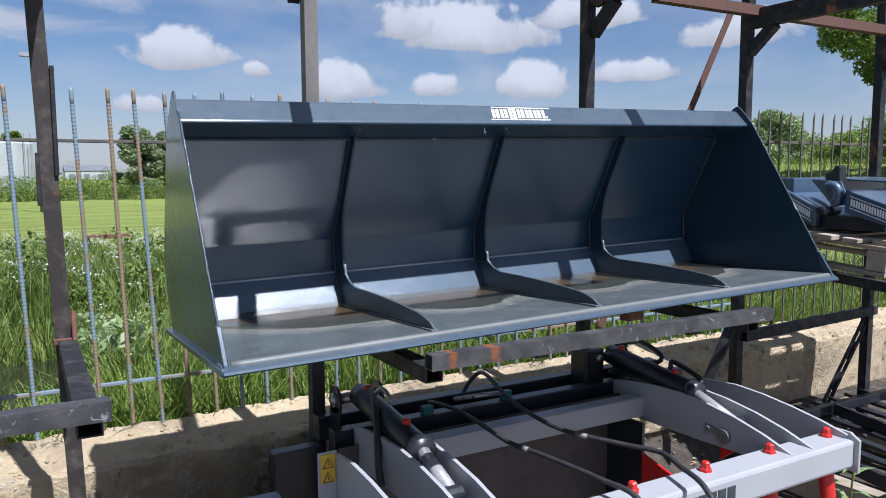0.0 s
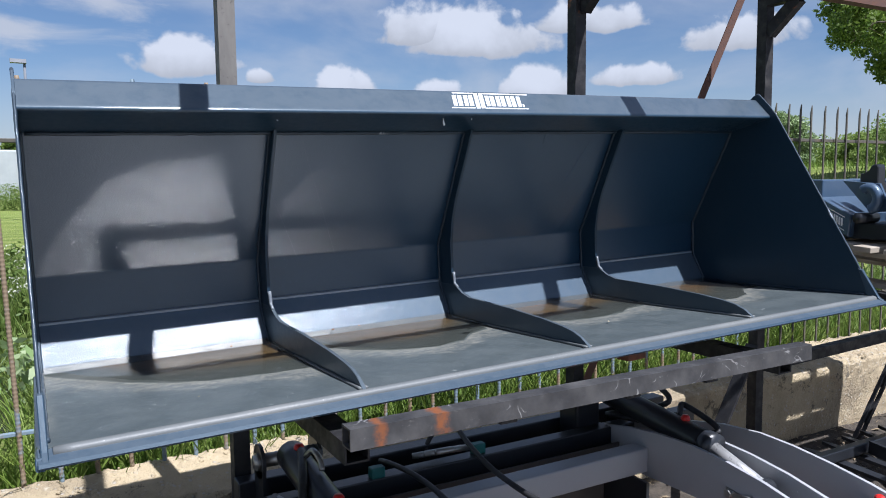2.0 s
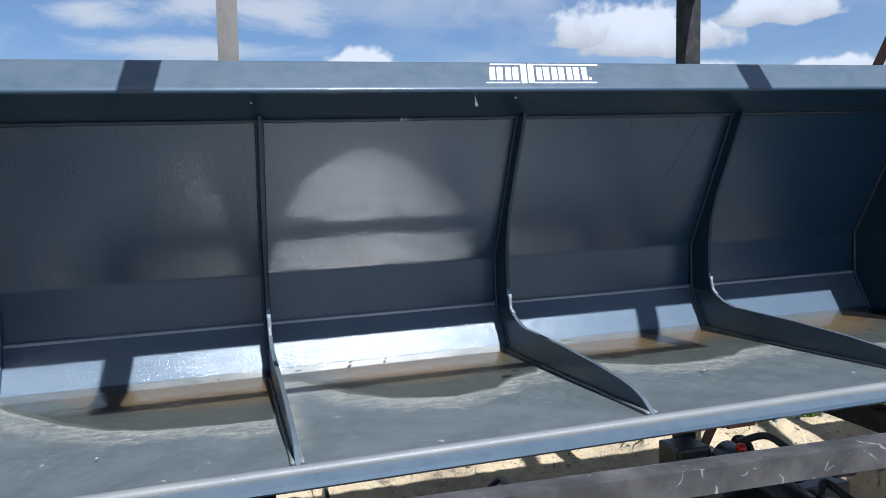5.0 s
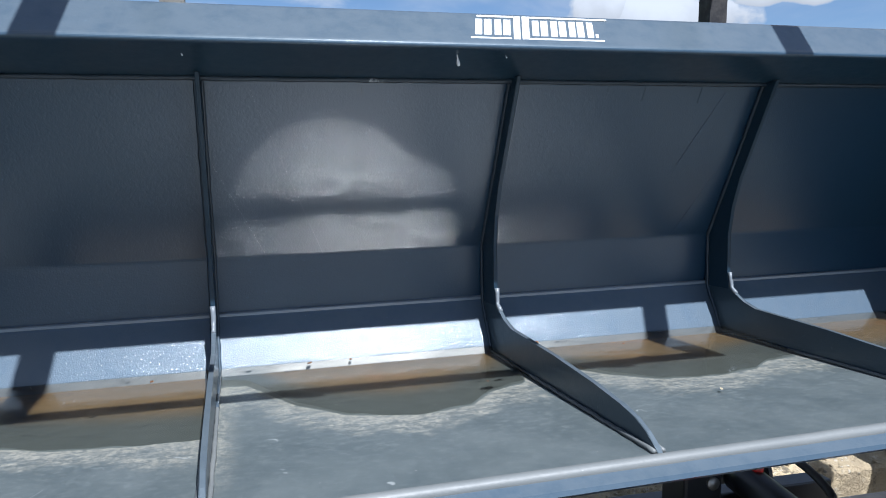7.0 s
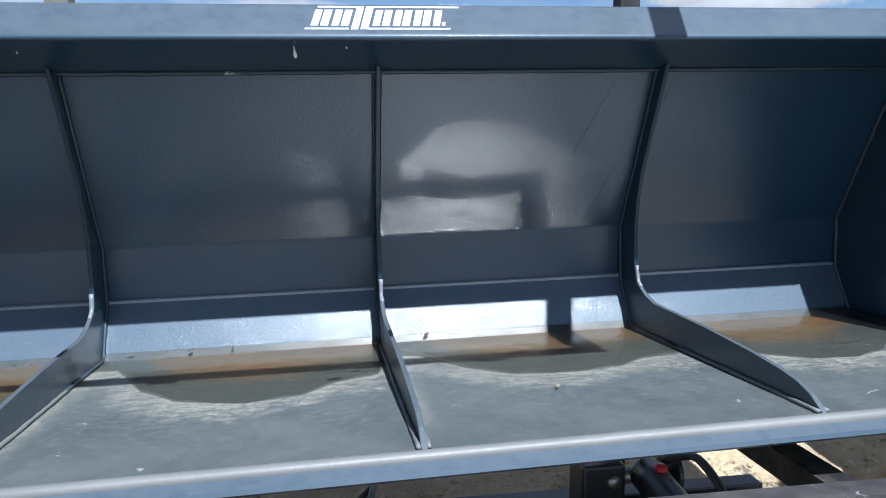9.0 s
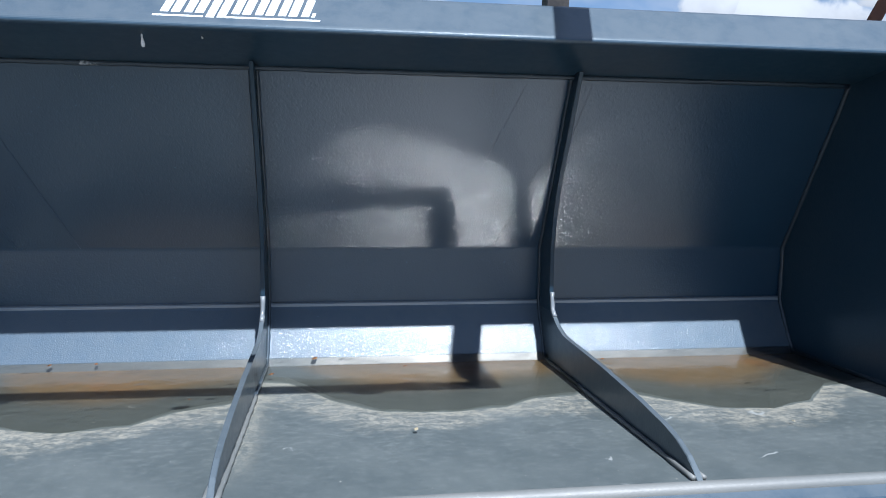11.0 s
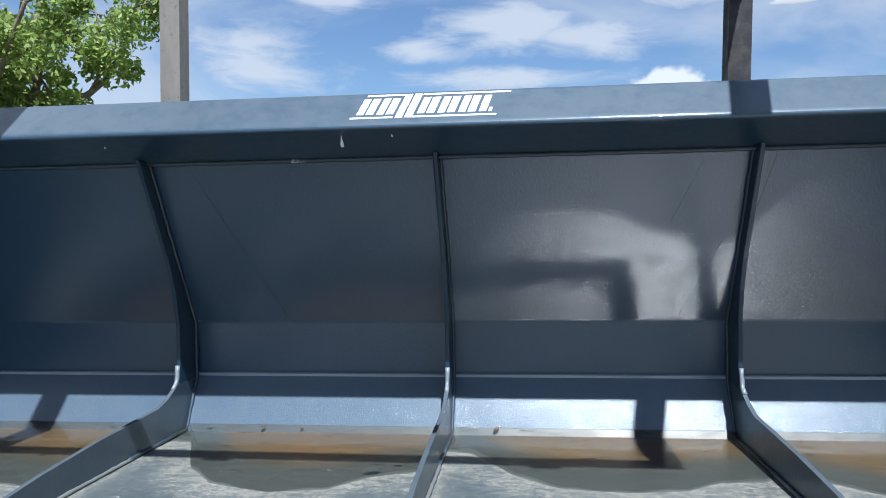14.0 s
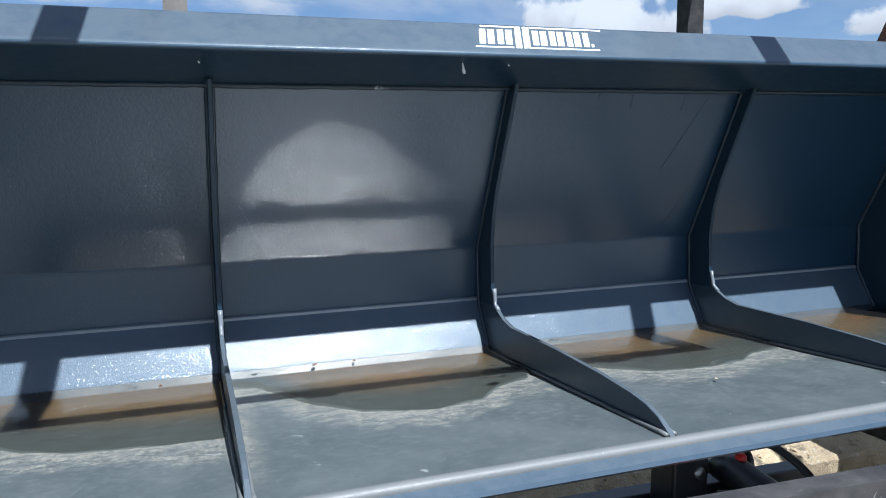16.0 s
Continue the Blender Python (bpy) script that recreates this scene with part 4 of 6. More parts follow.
def build_fence():
    f = thing("fence", "fence of ribbed steel bars with flaking paint on a concrete wall", "fence", pose(0, 1.345, 0), kind="structure")
    me = rebar_mesh(1.40)
    rnd = random.Random(8)
    x = -1.177 - 0.1125 * 20
    while x < 2.3:
        ob = new("bar", me)
        ob.parent = f
        ob.matrix_local = pose(x + 0.047 * min(1, max(0, -x / 1.1)), 0, 0.560 + rnd.uniform(-0.012, 0.008), rnd.uniform(-0.6, 0.6), rnd.uniform(-0.7, 0.7) - 2.2 * min(1, max(0, -x / 1.1)), 0)
        x += 0.1125
    flat = mesh_of("flat_bar", prism(B(), [(-0.004, 0), (0.004, 0), (0.004, 1.44), (-0.004, 1.48)], -0.006, 0.006, 0.001), OLDBAR)
    x = 2.35
    while x < 7.5:
        ob = new("flat_bar", flat)
        ob.parent = f
        ob.matrix_local = pose(x, 0, 0.54, rnd.uniform(-0.4, 0.4), rnd.uniform(-0.4, 0.4), 0)
        x += 0.110
    for z, mat in ((0.800, BAR), (1.752, OLDBAR)):
        part("rail", box(B(), -3.5, 2.33, 0.006, 0.012 + 0.012, z - 0.0065, z + 0.0065, 0.002), mat, f)
        part("rail", box(B(), 2.33, 7.5, 0.006, 0.024, z + 0.07 - 0.009, z + 0.07 + 0.009, 0.002), OLDBAR, f)
    return f


build_fence()


def earth():
    m = Nodes("yard_earth")
    c = m.mix(m.ramp(m.noise(1.5, 9, 0.65), 0.3, 0.7), (0.105, 0.088, 0.068), (0.20, 0.172, 0.135))
    c = m.mix(m.ramp(m.noise(40.0, 6, 0.7), 0.55, 0.7), c, (0.13, 0.11, 0.085))
    # darker soil heaped along the wall's foot
    sep = m.n("SeparateXYZ")
    m.link(m.co.outputs["Object"], sep.inputs[0])
    edge = m.math("ADD", sep.outputs[1], m.math("MULTIPLY", m.math("SUBTRACT", m.noise(5.0, 6, 0.6), 0.5), 0.4))
    soil = m.mix(m.ramp(m.noise(18.0, 8, 0.7), 0.35, 0.7), (0.040, 0.033, 0.026), (0.095, 0.078, 0.058))
    c = m.mix(m.ramp(edge, 0.15, 0.4), c, soil)
    # the unseen yard before the rack: pale trodden gravel, added to bounce light back
    gravel = m.mix(m.ramp(m.noise(90.0, 6, 0.7), 0.35, 0.65), (0.21, 0.19, 0.155), (0.31, 0.285, 0.24))
    worn = m.ramp(m.noise(0.8, 8, 0.65), 0.35, 0.68, 0.45, 1.0)
    c = m.mix(m.math("MULTIPLY", m.ramp(edge, -0.35, -0.75), worn), c, gravel)
    m.base(c)
    m.rough(0.95)
    m.bump(m.noise(60.0, 8, 0.7), 0.8, 0.02)
    return m.m


def meadow():
    m = Nodes("meadow")
    sep = m.n("SeparateXYZ")
    m.link(m.co.outputs["Object"], sep.inputs[0])
    stripes = m.noise(2.6, 6, 0.6, stretch=(0.02, 0.5, 1))
    c = m.mix(m.ramp(stripes, 0.35, 0.65), (0.15, 0.21, 0.036), (0.31, 0.345, 0.10))
    c = m.mix(m.ramp(m.noise(3.0, 9, 0.7), 0.35, 0.7, 0, 0.5), c, (0.10, 0.16, 0.025))
    m.base(c)
    m.rough(0.9)
    m.p.inputs["Specular IOR Level"].default_value = 0.2
    m.bump(m.noise(8.0, 8, 0.8), 1.0, 0.08)
    return m.m


EARTH, MEADOW = earth(), meadow()


def ground_z(x, y):
    """The land behind the wall: a ditch, level fields, and a grass bank at the right."""
    up = min(1.0, max(0.0, (x - 8.0) / 7.5))
    away = min(1.0, max(0.0, (y - 1.6) / 2.0)) * min(1.0, max(0.0, (45.0 - y) / 25.0))
    bank = 1.45 * up * up * (3 - 2 * up) * away
    if y < 2.9:
        return GROUND_BACK - 0.05 * (y - 1.43) + bank
    if y < 5.3:
        return GROUND_BACK - 0.07 - 0.30 * math.sin((y - 2.9) / 2.4 * math.pi) + bank
    return GROUND_BACK + 0.06 * noise.noise((x * 0.2, y * 0.2, 0)) * (1 if y < 60 else 0) + bank


def build_land():
    bm = B()
    # the yard, then the step down behind the wall and the fields out to the horizon: one sheet
    ys = [-60, -8, -3, -1, 0.0, 0.5, 0.6, 0.7, 0.8, 0.9, 1.0, 1.11, 1.3, 1.362, 1.7, 2.2, 2.9, 3.3, 3.8, 4.3, 4.8, 5.3, 6.0, 8.0, 12, 20, 35, 60, 120, 300, 900, 3000]

    def z(x, y):
        if y < 1.0 + WALL_BACK:
            heap = min(1.0, max(0.0, (y - 0.5 - WALL_BACK) / 0.45))
            return (0.20 + 0.03 * noise.noise((x * 1.7, y * 2, 7))) * heap * heap * (3 - 2 * heap)
        if y < 1.24 + WALL_BACK:
            return 0.1
        return ground_z(x, y)

    xs = [-3000, -600, -150, -60, -30, -18, -12, -9, -7, -5, -4, -3, -2.5, -2, -1.5, -1, -0.5, 0, 0.5, 0.8, 1, 1.2, 1.4, 1.6, 1.8, 2, 2.2, 2.4, 2.6, 3, 3.5, 4, 5, 6, 7, 8, 9, 10, 11, 12, 13, 14, 15, 16, 18, 22, 30, 60, 150, 600, 3000]
    rows = [[bm.verts.new((x, y, z(x, y))) for x in xs] for y in ys]
    for j, (a, b) in enumerate(zip(rows, rows[1:])):
        for k in range(len(xs) - 1):
            f = bm.faces.new((a[k], a[k + 1], b[k + 1], b[k]))
            f.material_index = 0 if ys[j] < 1.35 else 1
    ob = whole("ground", bm, EARTH, "pale worn yard giving way to mown green fields", "ground", kind="structure")
    ob.data.materials.append(MEADOW)
    return ob


build_land()


def build_litter():
    """Dead leaves and twigs on the earth at the wall's foot."""
    rnd = random.Random(31)
    verts, faces = [], []
    for k in range(900):
        x, y = rnd.uniform(-2.6, 4.0), 1.08 - 0.5 * rnd.random() ** 1.4
        heap = min(1.0, max(0.0, (y - 0.5 - WALL_BACK) / 0.45))
        z = (0.20 + 0.03 * noise.noise((x * 1.7, y * 2, 7))) * heap * heap * (3 - 2 * heap) + 0.004
        a, s = rnd.uniform(0, math.tau), rnd.uniform(0.008, 0.026)
        w = s * rnd.choice((0.12, 0.4, 0.5))
        c, n = math.cos(a), math.sin(a)
        base = len(verts)
        for u, v, h in ((-s, 0, 0), (0, -w, rnd.uniform(0, 0.008)), (s, 0, rnd.uniform(0, 0.014)), (0, w, rnd.uniform(0, 0.008))):
            verts.append((x + c * u - n * v, y + n * u + c * v, z + h))
        faces.append((base, base + 1, base + 2, base + 3))
    me = bpy.data.meshes.new("leaf_litter")
    me.from_pydata(verts, [], faces)
    me.materials.append(plain("litter", (0.10, 0.07, 0.04), (0.34, 0.27, 0.17), 25.0, 0.85, 0.2))
    return tagged(new("leaf_litter", me), "dead leaves and twigs on bare earth", "litter", kind="stuff")


build_litter()

# the left rack's post: splice plates and a rusty bracket
for z0, z1, dx in ((1.62, 1.95, 0.017), (1.53, 1.69, -0.034)):
    part("splice_plate", box(B(), -1.506 + dx - 0.006, -1.506 + dx + 0.006, POST_Y - 0.034, POST_Y + 0.01, z0, z1, 0.002), BLACK, rack_left)
part("rusty_bracket", prism(B(), [(POST_Y - 0.05, 1.11), (POST_Y - 0.024, 1.11), (POST_Y - 0.024, 1.20), (POST_Y - 0.03, 1.20)], -1.472, -1.459, 0.002), RUSTY, rack_left, "rusty welded bracket")
part("rusty_seat", box(B(), -1.525, -1.465, POST_Y - 0.04, POST_Y - 0.026, 1.100, 1.118, 0.002), RUSTY, rack_left, "rusty weld seat")
whole("leaning_bar", bar_between(B(), (0.92, 1.18, 0.572), (1.80, 1.02, 2.50), 0.006, 0.035), DARK_RUST, "rusty flat bar leaning behind the rack", "steel bar")


# ---- the grab fork under the shelf ----
GREY = paint("grey_paint", (0.345, 0.355, 0.37), (0.305, 0.315, 0.33), 0.38, grain=500.0, strength=0.12)
RED = paint("red_paint", (0.52, 0.018, 0.014), (0.40, 0.02, 0.018), 0.35, grain=400.0, strength=0.12)
BLACKPAINT = paint("black_paint", (0.014, 0.016, 0.020), (0.028, 0.030, 0.034), 0.32, grain=300.0, strength=0.2)
RUBBER = plain("hose_rubber", (0.018, 0.018, 0.02), (0.035, 0.035, 0.036), 20.0, 0.5, 0.25, 300.0)
ROD = plain("polished_rod", (0.50, 0.50, 0.50), (0.40, 0.40, 0.40), 14.0, 0.32, 0.03, 60.0, 0.45)
ZINC = plain("zinc", (0.45, 0.45, 0.44), (0.33, 0.33, 0.32), 30.0, 0.4, 0.1, 100.0, 0.9)
FERRULE = plain("ferrule", (0.20, 0.19, 0.18), (0.13, 0.125, 0.12), 30.0, 0.5, 0.1, 100.0)
YELLOW = plain("yellow_label", (0.72, 0.44, 0.02), (0.62, 0.38, 0.02), 12.0, 0.5, 0.05)
TEAL = plain("teal_cap", (0.02, 0.17, 0.16), (0.015, 0.12, 0.11), 12.0, 0.5, 0.05)
SOOT = plain("dull_black", (0.058, 0.052, 0.049), (0.085, 0.076, 0.070), 6.0, 0.6, 0.2)
DARKPRINT = plain("dark_print", (0.03, 0.035, 0.04), (0.05, 0.055, 0.06), 12.0, 0.5, 0.05)


def disc(bm, c, axis, r, w, seg=20):
    c, axis = Vector(c), Vector(axis).normalized()
    return pipe(bm, [c - axis * w / 2, c + axis * w / 2], r, seg)


def build_cylinder(g, x):
    """A hydraulic ram lying towards the front, with its rear bracket."""
    barrel = part("cylinder_barrel", pipe(B(), [(x, 0.63, 0.835), (x, 0.58, 0.83), (x, 0.20, 0.785), (x, 0.16, 0.78)], 0.042, 18), BLACKPAINT, g, "black hydraulic cylinder", True)
    part("gland", pipe(B(), [(x, 0.185, 0.783), (x, 0.145, 0.7785)], 0.046, 18), BLACKPAINT, barrel, "", True)
    part("rod", pipe(B(), [(x, 0.16, 0.78), (x, -0.03, 0.716)], 0.023, 16), ROD, barrel, "chrome piston rod", True)
    part("rod_eye", disc(B(), (x, -0.03, 0.715), (1, 0, 0), 0.027, 0.05), BLACKPAINT, barrel)
    for dy, z in ((0.57, 0.872), (0.27, 0.838)):
        cap = pipe(B(), [(x + 0.005, dy, z - 0.012), (x + 0.005, dy, z + 0.004), (x + 0.005, dy, z + 0.012)], 0.014, 12, [0.014, 0.015, 0.010])
        part("port_cap", cap, RED, barrel, "red plastic port cap", True)
    for dx in (-0.082, 0.082):
        b = B()
        pipe(b, [(x + dx - 0.005, 0.66, 0.82), (x + dx + 0.005, 0.66, 0.82)], 0.050, 22)
        box(b, x + dx - 0.005, x + dx + 0.005, 0.615, 0.705, 0.64, 0.80)
        lug = part("lug", b, BLACKPAINT, g)
        part("pin_head", disc(B(), (x + dx * 1.09, 0.66, 0.82), (1, 0, 0), 0.026, 0.008), ZINC, lug, "bare steel pin head")
    part("pin", disc(B(), (x, 0.66, 0.82), (1, 0, 0), 0.02, 0.20), ZINC, g, "", True)


def build_grab():
    g = thing("grab_fork", "light grey hydraulic grab fork with red tines and black cylinders", "grab fork", pose(0, 0, 0))
    tube = box(B(), -0.82, 0.88, -0.32, -0.205, 0.60, 0.70, 0.012)
    part("tine_tube", tube, GREY, g, "light grey square tube")
    for x in (-0.826, 0.886):
        part("end_plate", prism(B(), [(-0.335, 0.585), (-0.19, 0.585), (-0.19, 0.72), (-0.30, 0.722), (-0.335, 0.70)], x - 0.006, x + 0.006, 0.002), GREY, g)
    # three slanting plates carry each end of the tube
    full = [(-0.30, 0.701), (-0.19, 0.735), (-0.07, 0.762), (0.06, 0.780), (0.19, 0.788), (0.32, 0.783), (0.45, 0.768), (0.62, 0.735), (0.64, 0.60), (0.40, 0.625), (0.10, 0.632), (-0.10, 0.640), (-0.20, 0.655)]
    outer = [(-0.30, 0.715), (-0.20, 0.737), (-0.08, 0.757), (0.05, 0.772), (0.17, 0.778), (0.32, 0.765), (0.46, 0.738), (0.62, 0.70), (0.64, 0.58), (0.40, 0.60), (0.10, 0.61), (-0.20, 0.615)]
    short = [(-0.30, 0.715), (-0.20, 0.737), (-0.08, 0.757), (0.05, 0.772), (0.17, 0.778), (0.303, 0.767), (0.303, 0.60), (0.10, 0.61), (-0.20, 0.615)]
    for s in (1, -1):
        for x, o in ((0.03 + s * 0.54, full), (0.03 + s * 0.65, full), (0.87, outer) if s > 0 else (-0.781, short)):
            part("arm_plate", prism(B(), o, x - 0.006, x + 0.006, 0.0015), GREY, g)
        x = 0.03 + s * 0.54
        pivot = part("pivot_pin", disc(B(), (x - s * 0.012, -0.035, 0.683), (1, 0, 0), 0.026, 0.022), ZINC, g, "bare steel pivot pin")
        part("keeper_bolt", disc(B(), (x - s * 0.012, 0.035, 0.693), (1, 0, 0), 0.012, 0.02, 6), ZINC, pivot)
        part("keeper", bar_between(B(), (x - s * 0.009, -0.03, 0.684), (x - s * 0.009, 0.05, 0.694), 0.005, 0.026), ZINC, pivot)
        build_cylinder(g, 0.03 + s * 0.595)
    part("cross_tube", box(B(), -0.50, 0.565, 0.365, 0.432, 0.640, 0.722, 0.006), GREY, g, "light grey cross tube")
    part("back_beam", box(B(), -0.70, 0.98, 0.545, 0.60, 0.66, 0.742, 0.004), BLACKPAINT, g)
    part("back_rail", box(B(), -0.70, 0.98, 0.70, 0.76, 0.66, 0.75, 0.004), BLACKPAINT, g)
    part("back_sheet", box(B(), -0.70, 0.60, 0.502, 0.51, 0.12, 0.70), SOOT, g)
    for z in (0.36, 0.45):
        part("bolt", disc(B(), (0.555, 0.498, z), (0, 1, 0), 0.010, 0.010, 6), ZINC, g, "bare steel bolt head")
    part("foot_rail", box(B(), -0.92, 0.98, 0.40, 0.60, 0.02, 0.12, 0.006), BLACKPAINT, g)
    for k in range(6):
        x = 0.83 - 0.305 * k
        cap = part("tine_nut", pipe(B(), [(x, -0.245, 0.70), (x, -0.245, 0.709), (x, -0.245, 0.711), (x, -0.245, 0.727), (x, -0.245, 0.731)], 0.02, 6, [0.021, 0.020, 0.015, 0.014, 0.010]), RED, g, "red flanged nut")
        tine = curve_pts([(x, -0.245, 0.60), (x, -0.265, 0.45), (x, -0.25, 0.28), (x, -0.15, 0.12), (x, 0.02, 0.04)], 6)
        part("tine", pipe(B(), tine, 0.025, 12, [0.027 - 0.020 * (i / (len(tine) - 1)) ** 1.6 for i in range(len(tine))]), RED, g, "curved red tine", True)
    for x, q in ((0.50, [(0.300, 0.520), (0.125, 0.482), (0.300, 0.395)]), (0.83, [(0.20, 0.532), (0.118, 0.532), (0.20, 0.462)])):
        if x < 0.8:
            part("side_web", prism(B(), [(0.50, 0.15), (0.50, 0.64), (q[0][0], 0.64), (q[0][0], 0.15)], x - 0.006, x + 0.006), BLACKPAINT, g)
        part("gusset", prism(B(), q, x - 0.005, x + 0.005), RED, g, "red gusset plate")
    # warning label on the plate's end
    lab = part("warning_label", box(B(), -0.837, -0.791, 0.300, 0.303, 0.680, 0.770), YELLOW, g, "yellow warning label with two pictograms")
    for z in (0.698, 0.743):
        tri = B()
        for p, q in (((-0.831, z - 0.015), (-0.798, z - 0.015)), ((-0.798, z - 0.015), (-0.8145, z + 0.016)), ((-0.8145, z + 0.016), (-0.831, z - 0.015)), ((-0.8145, z - 0.008), (-0.8145, z + 0.005))):
            bar_between(tri, (p[0], 0.2985, p[1]), (q[0], 0.2985, q[1]), 0.0015, 0.003, 0, (0, 0.999, 0.02))
        part("pictogram", tri, DARKPRINT, lab)
    part("label_plate", box(B(), -0.845, -0.783, 0.304, 0.310, 0.60, 0.777, 0.002), GREY, g)
    # decal on the tube
    for k in range(7):
        part("decal_block", box(B(), -0.02 + k * 0.042, 0.014 + k * 0.042, -0.3225, -0.3205, 0.632, 0.672), DARKPRINT, g)
    # hoses from the manifold to the front
    for k, c in enumerate(([(-0.29, 0.62, 0.765), (-0.285, 0.56, 0.775), (-0.27, 0.47, 0.778), (-0.255, 0.36, 0.77), (-0.26, 0.131, 0.76), (-0.225, -0.002, 0.755), (-0.178, -0.207, 0.745), (-0.158, -0.35, 0.73), (-0.15, -0.50, 0.60), (-0.15, -0.52, 0.40)],
                           [(-0.10, 0.70, 0.72), (-0.065, 0.715, 0.77), (-0.022, 0.70, 0.82), (-0.033, 0.617, 0.835), (-0.054, 0.468, 0.805), (-0.054, 0.324, 0.775), (-0.035, 0.126, 0.76), (0.058, -0.046, 0.752), (0.112, -0.161, 0.752), (0.085, -0.27, 0.748), (0.045, -0.40, 0.735), (0.02, -0.52, 0.62), (0.02, -0.54, 0.40)])):
        pts = curve_pts(c, 10)
        h = part("hose", pipe(B(), pts, 0.0082, 10), RUBBER, g, "black rubber hydraulic hose", True)
        mid = pts[44:47] if k == 0 else pts[62:65]
        part("hose_sleeve", pipe(B(), mid, 0.0094, 10), FERRULE, h, "pale hose ferrule", True)
    for x, y in ((-0.33, 0.56), (0.03, 0.575)):
        part("hose_clip", box(B(), x - 0.022, x + 0.022, y - 0.015, y + 0.015, 0.742, 0.775, 0.004), TEAL, g, "teal plastic hose clip")
    for k in range(3):
        part("coupling", pipe(B(), [(-0.19 + 0.03 * k, 0.60 - 0.02 * k, 0.765 + 0.007 * k), (-0.06 + 0.03 * k, 0.585 - 0.006 * k, 0.768)], 0.010, 10), ZINC, g, "zinc quick coupling", True)
    for x in (0.66,):
        for k in range(2):
            hp = curve_pts([(x, 0.62 - 0.3 * k, 0.87 - 0.04 * k), (x + 0.05, 0.55 - 0.2 * k, 0.90 - 0.05 * k), (x + 0.03, 0.40 - 0.2 * k, 0.85 - 0.05 * k), (x - 0.05, 0.62, 0.76)], 8)
            part("short_hose", pipe(B(), hp, 0.010, 8), RUBBER, g, "", True)
    part("bracket_block", box(B(), 0.455, 0.56, 0.60, 0.70, 0.68, 0.875, 0.008), BLACKPAINT, g)
    part("bracket_pin", disc(B(), (0.53, 0.598, 0.835), (0, 1, 0), 0.016, 0.01), ZINC, g, "bare steel pin end", True)
    ram_hose = curve_pts([(-0.56, 0.55, 0.87), (-0.60, 0.42, 0.85), (-0.63, 0.34, 0.78), (-0.645, 0.30, 0.70), (-0.645, 0.28, 0.64)], 8)
    part("ram_hose", pipe(B(), ram_hose, 0.012, 10), RUBBER, g, "black rubber hose", True)
    part("rod_elbow", pipe(B(), curve_pts([(-0.565, 0.50, 0.87), (-0.555, 0.47, 0.895), (-0.55, 0.43, 0.885), (-0.55, 0.41, 0.86)], 6), 0.008, 8), ZINC, g, "zinc pipe elbow", True)
    return g


build_grab()

# a second machine part, dark, beside it
DARKBLUE = paint("dark_blue_paint", (0.045, 0.080, 0.135), (0.058, 0.094, 0.15), 0.40, grain=260.0, strength=0.3, coat=0.6, pale_up=0.3)


def build_side_bucket():
    b = thing("bucket_shell", "dark blue-grey bucket shell stored under the shelf", "bucket", pose(0, 0, 0))
    part("shell", sheet(B(), [(0.10, 0.56), (0.46, 0.60), (0.66, 0.46), (0.70, 0.10)], -1.55, -0.93, 0.008), DARKBLUE, b)
    part("side_plate", prism(B(), [(0.08, 0.55), (0.46, 0.61), (0.68, 0.46), (0.71, 0.08), (0.30, 0.08)], -0.93, -0.92, 0.002), DARKBLUE, b)
    part("top_strip", box(B(), -1.55, -0.93, 0.40, 0.46, 0.605, 0.62, 0.003), DARKBLUE, b)
    part("back_rib", box(B(), -0.88, -0.70, 0.66, 0.72, 0.0, 0.66, 0.006), BLACKPAINT, b)
    part("rest_block", box(B(), -1.4, -1.0, 0.2, 0.6, 0.0, 0.10, 0.01), BLACK, b)
    return b


build_side_bucket()

# ---- the right-hand rack's load ----
PALLET_WOOD = plain("pallet_wood", (0.26, 0.215, 0.16), (0.38, 0.335, 0.27), 9.0, 0.85, 0.5, 40.0)


def build_pallet(m):
    """Boards run along x, their ends to the left, on cross boards, blocks and runners."""
    p = thing("pallet", "weathered grey wooden pallet on the rack", "pallet", m, "pallets on the rack")
    rnd = random.Random(2)
    for k, (y, w, d) in enumerate(((0.035, 0.10, 0.02), (0.155, 0.075, -0.035), (0.262, 0.072, -0.06), (0.37, 0.09, -0.01), (0.49, 0.095, 0.03), (0.62, 0.09, 0.0), (0.745, 0.10, -0.02))):
        part("slat", box(B(), d, 1.20 + rnd.uniform(-0.02, 0.02), y - w / 2, y + w / 2, 0.138, 0.160 + rnd.uniform(-0.003, 0.003), 0.003), PALLET_WOOD, p)
    for x in (0.045, 0.60, 1.155):
        part("cross_board", box(B(), x - 0.045, x + 0.045, 0, 0.80, 0.116, 0.136, 0.002), PALLET_WOOD, p)
        for y in (0.045, 0.76):
            part("block", box(B(), x - 0.045, x + 0.045, y - 0.045, y + 0.045, 0.022, 0.114, 0.004), PALLET_WOOD, p)
        part("runner", box(B(), x - 0.047, x + 0.047, 0, 0.80, 0.0, 0.020, 0.002), PALLET_WOOD, p)
    return p


build_pallet(pose(1.69, 0.07, 1.160, 4.0))


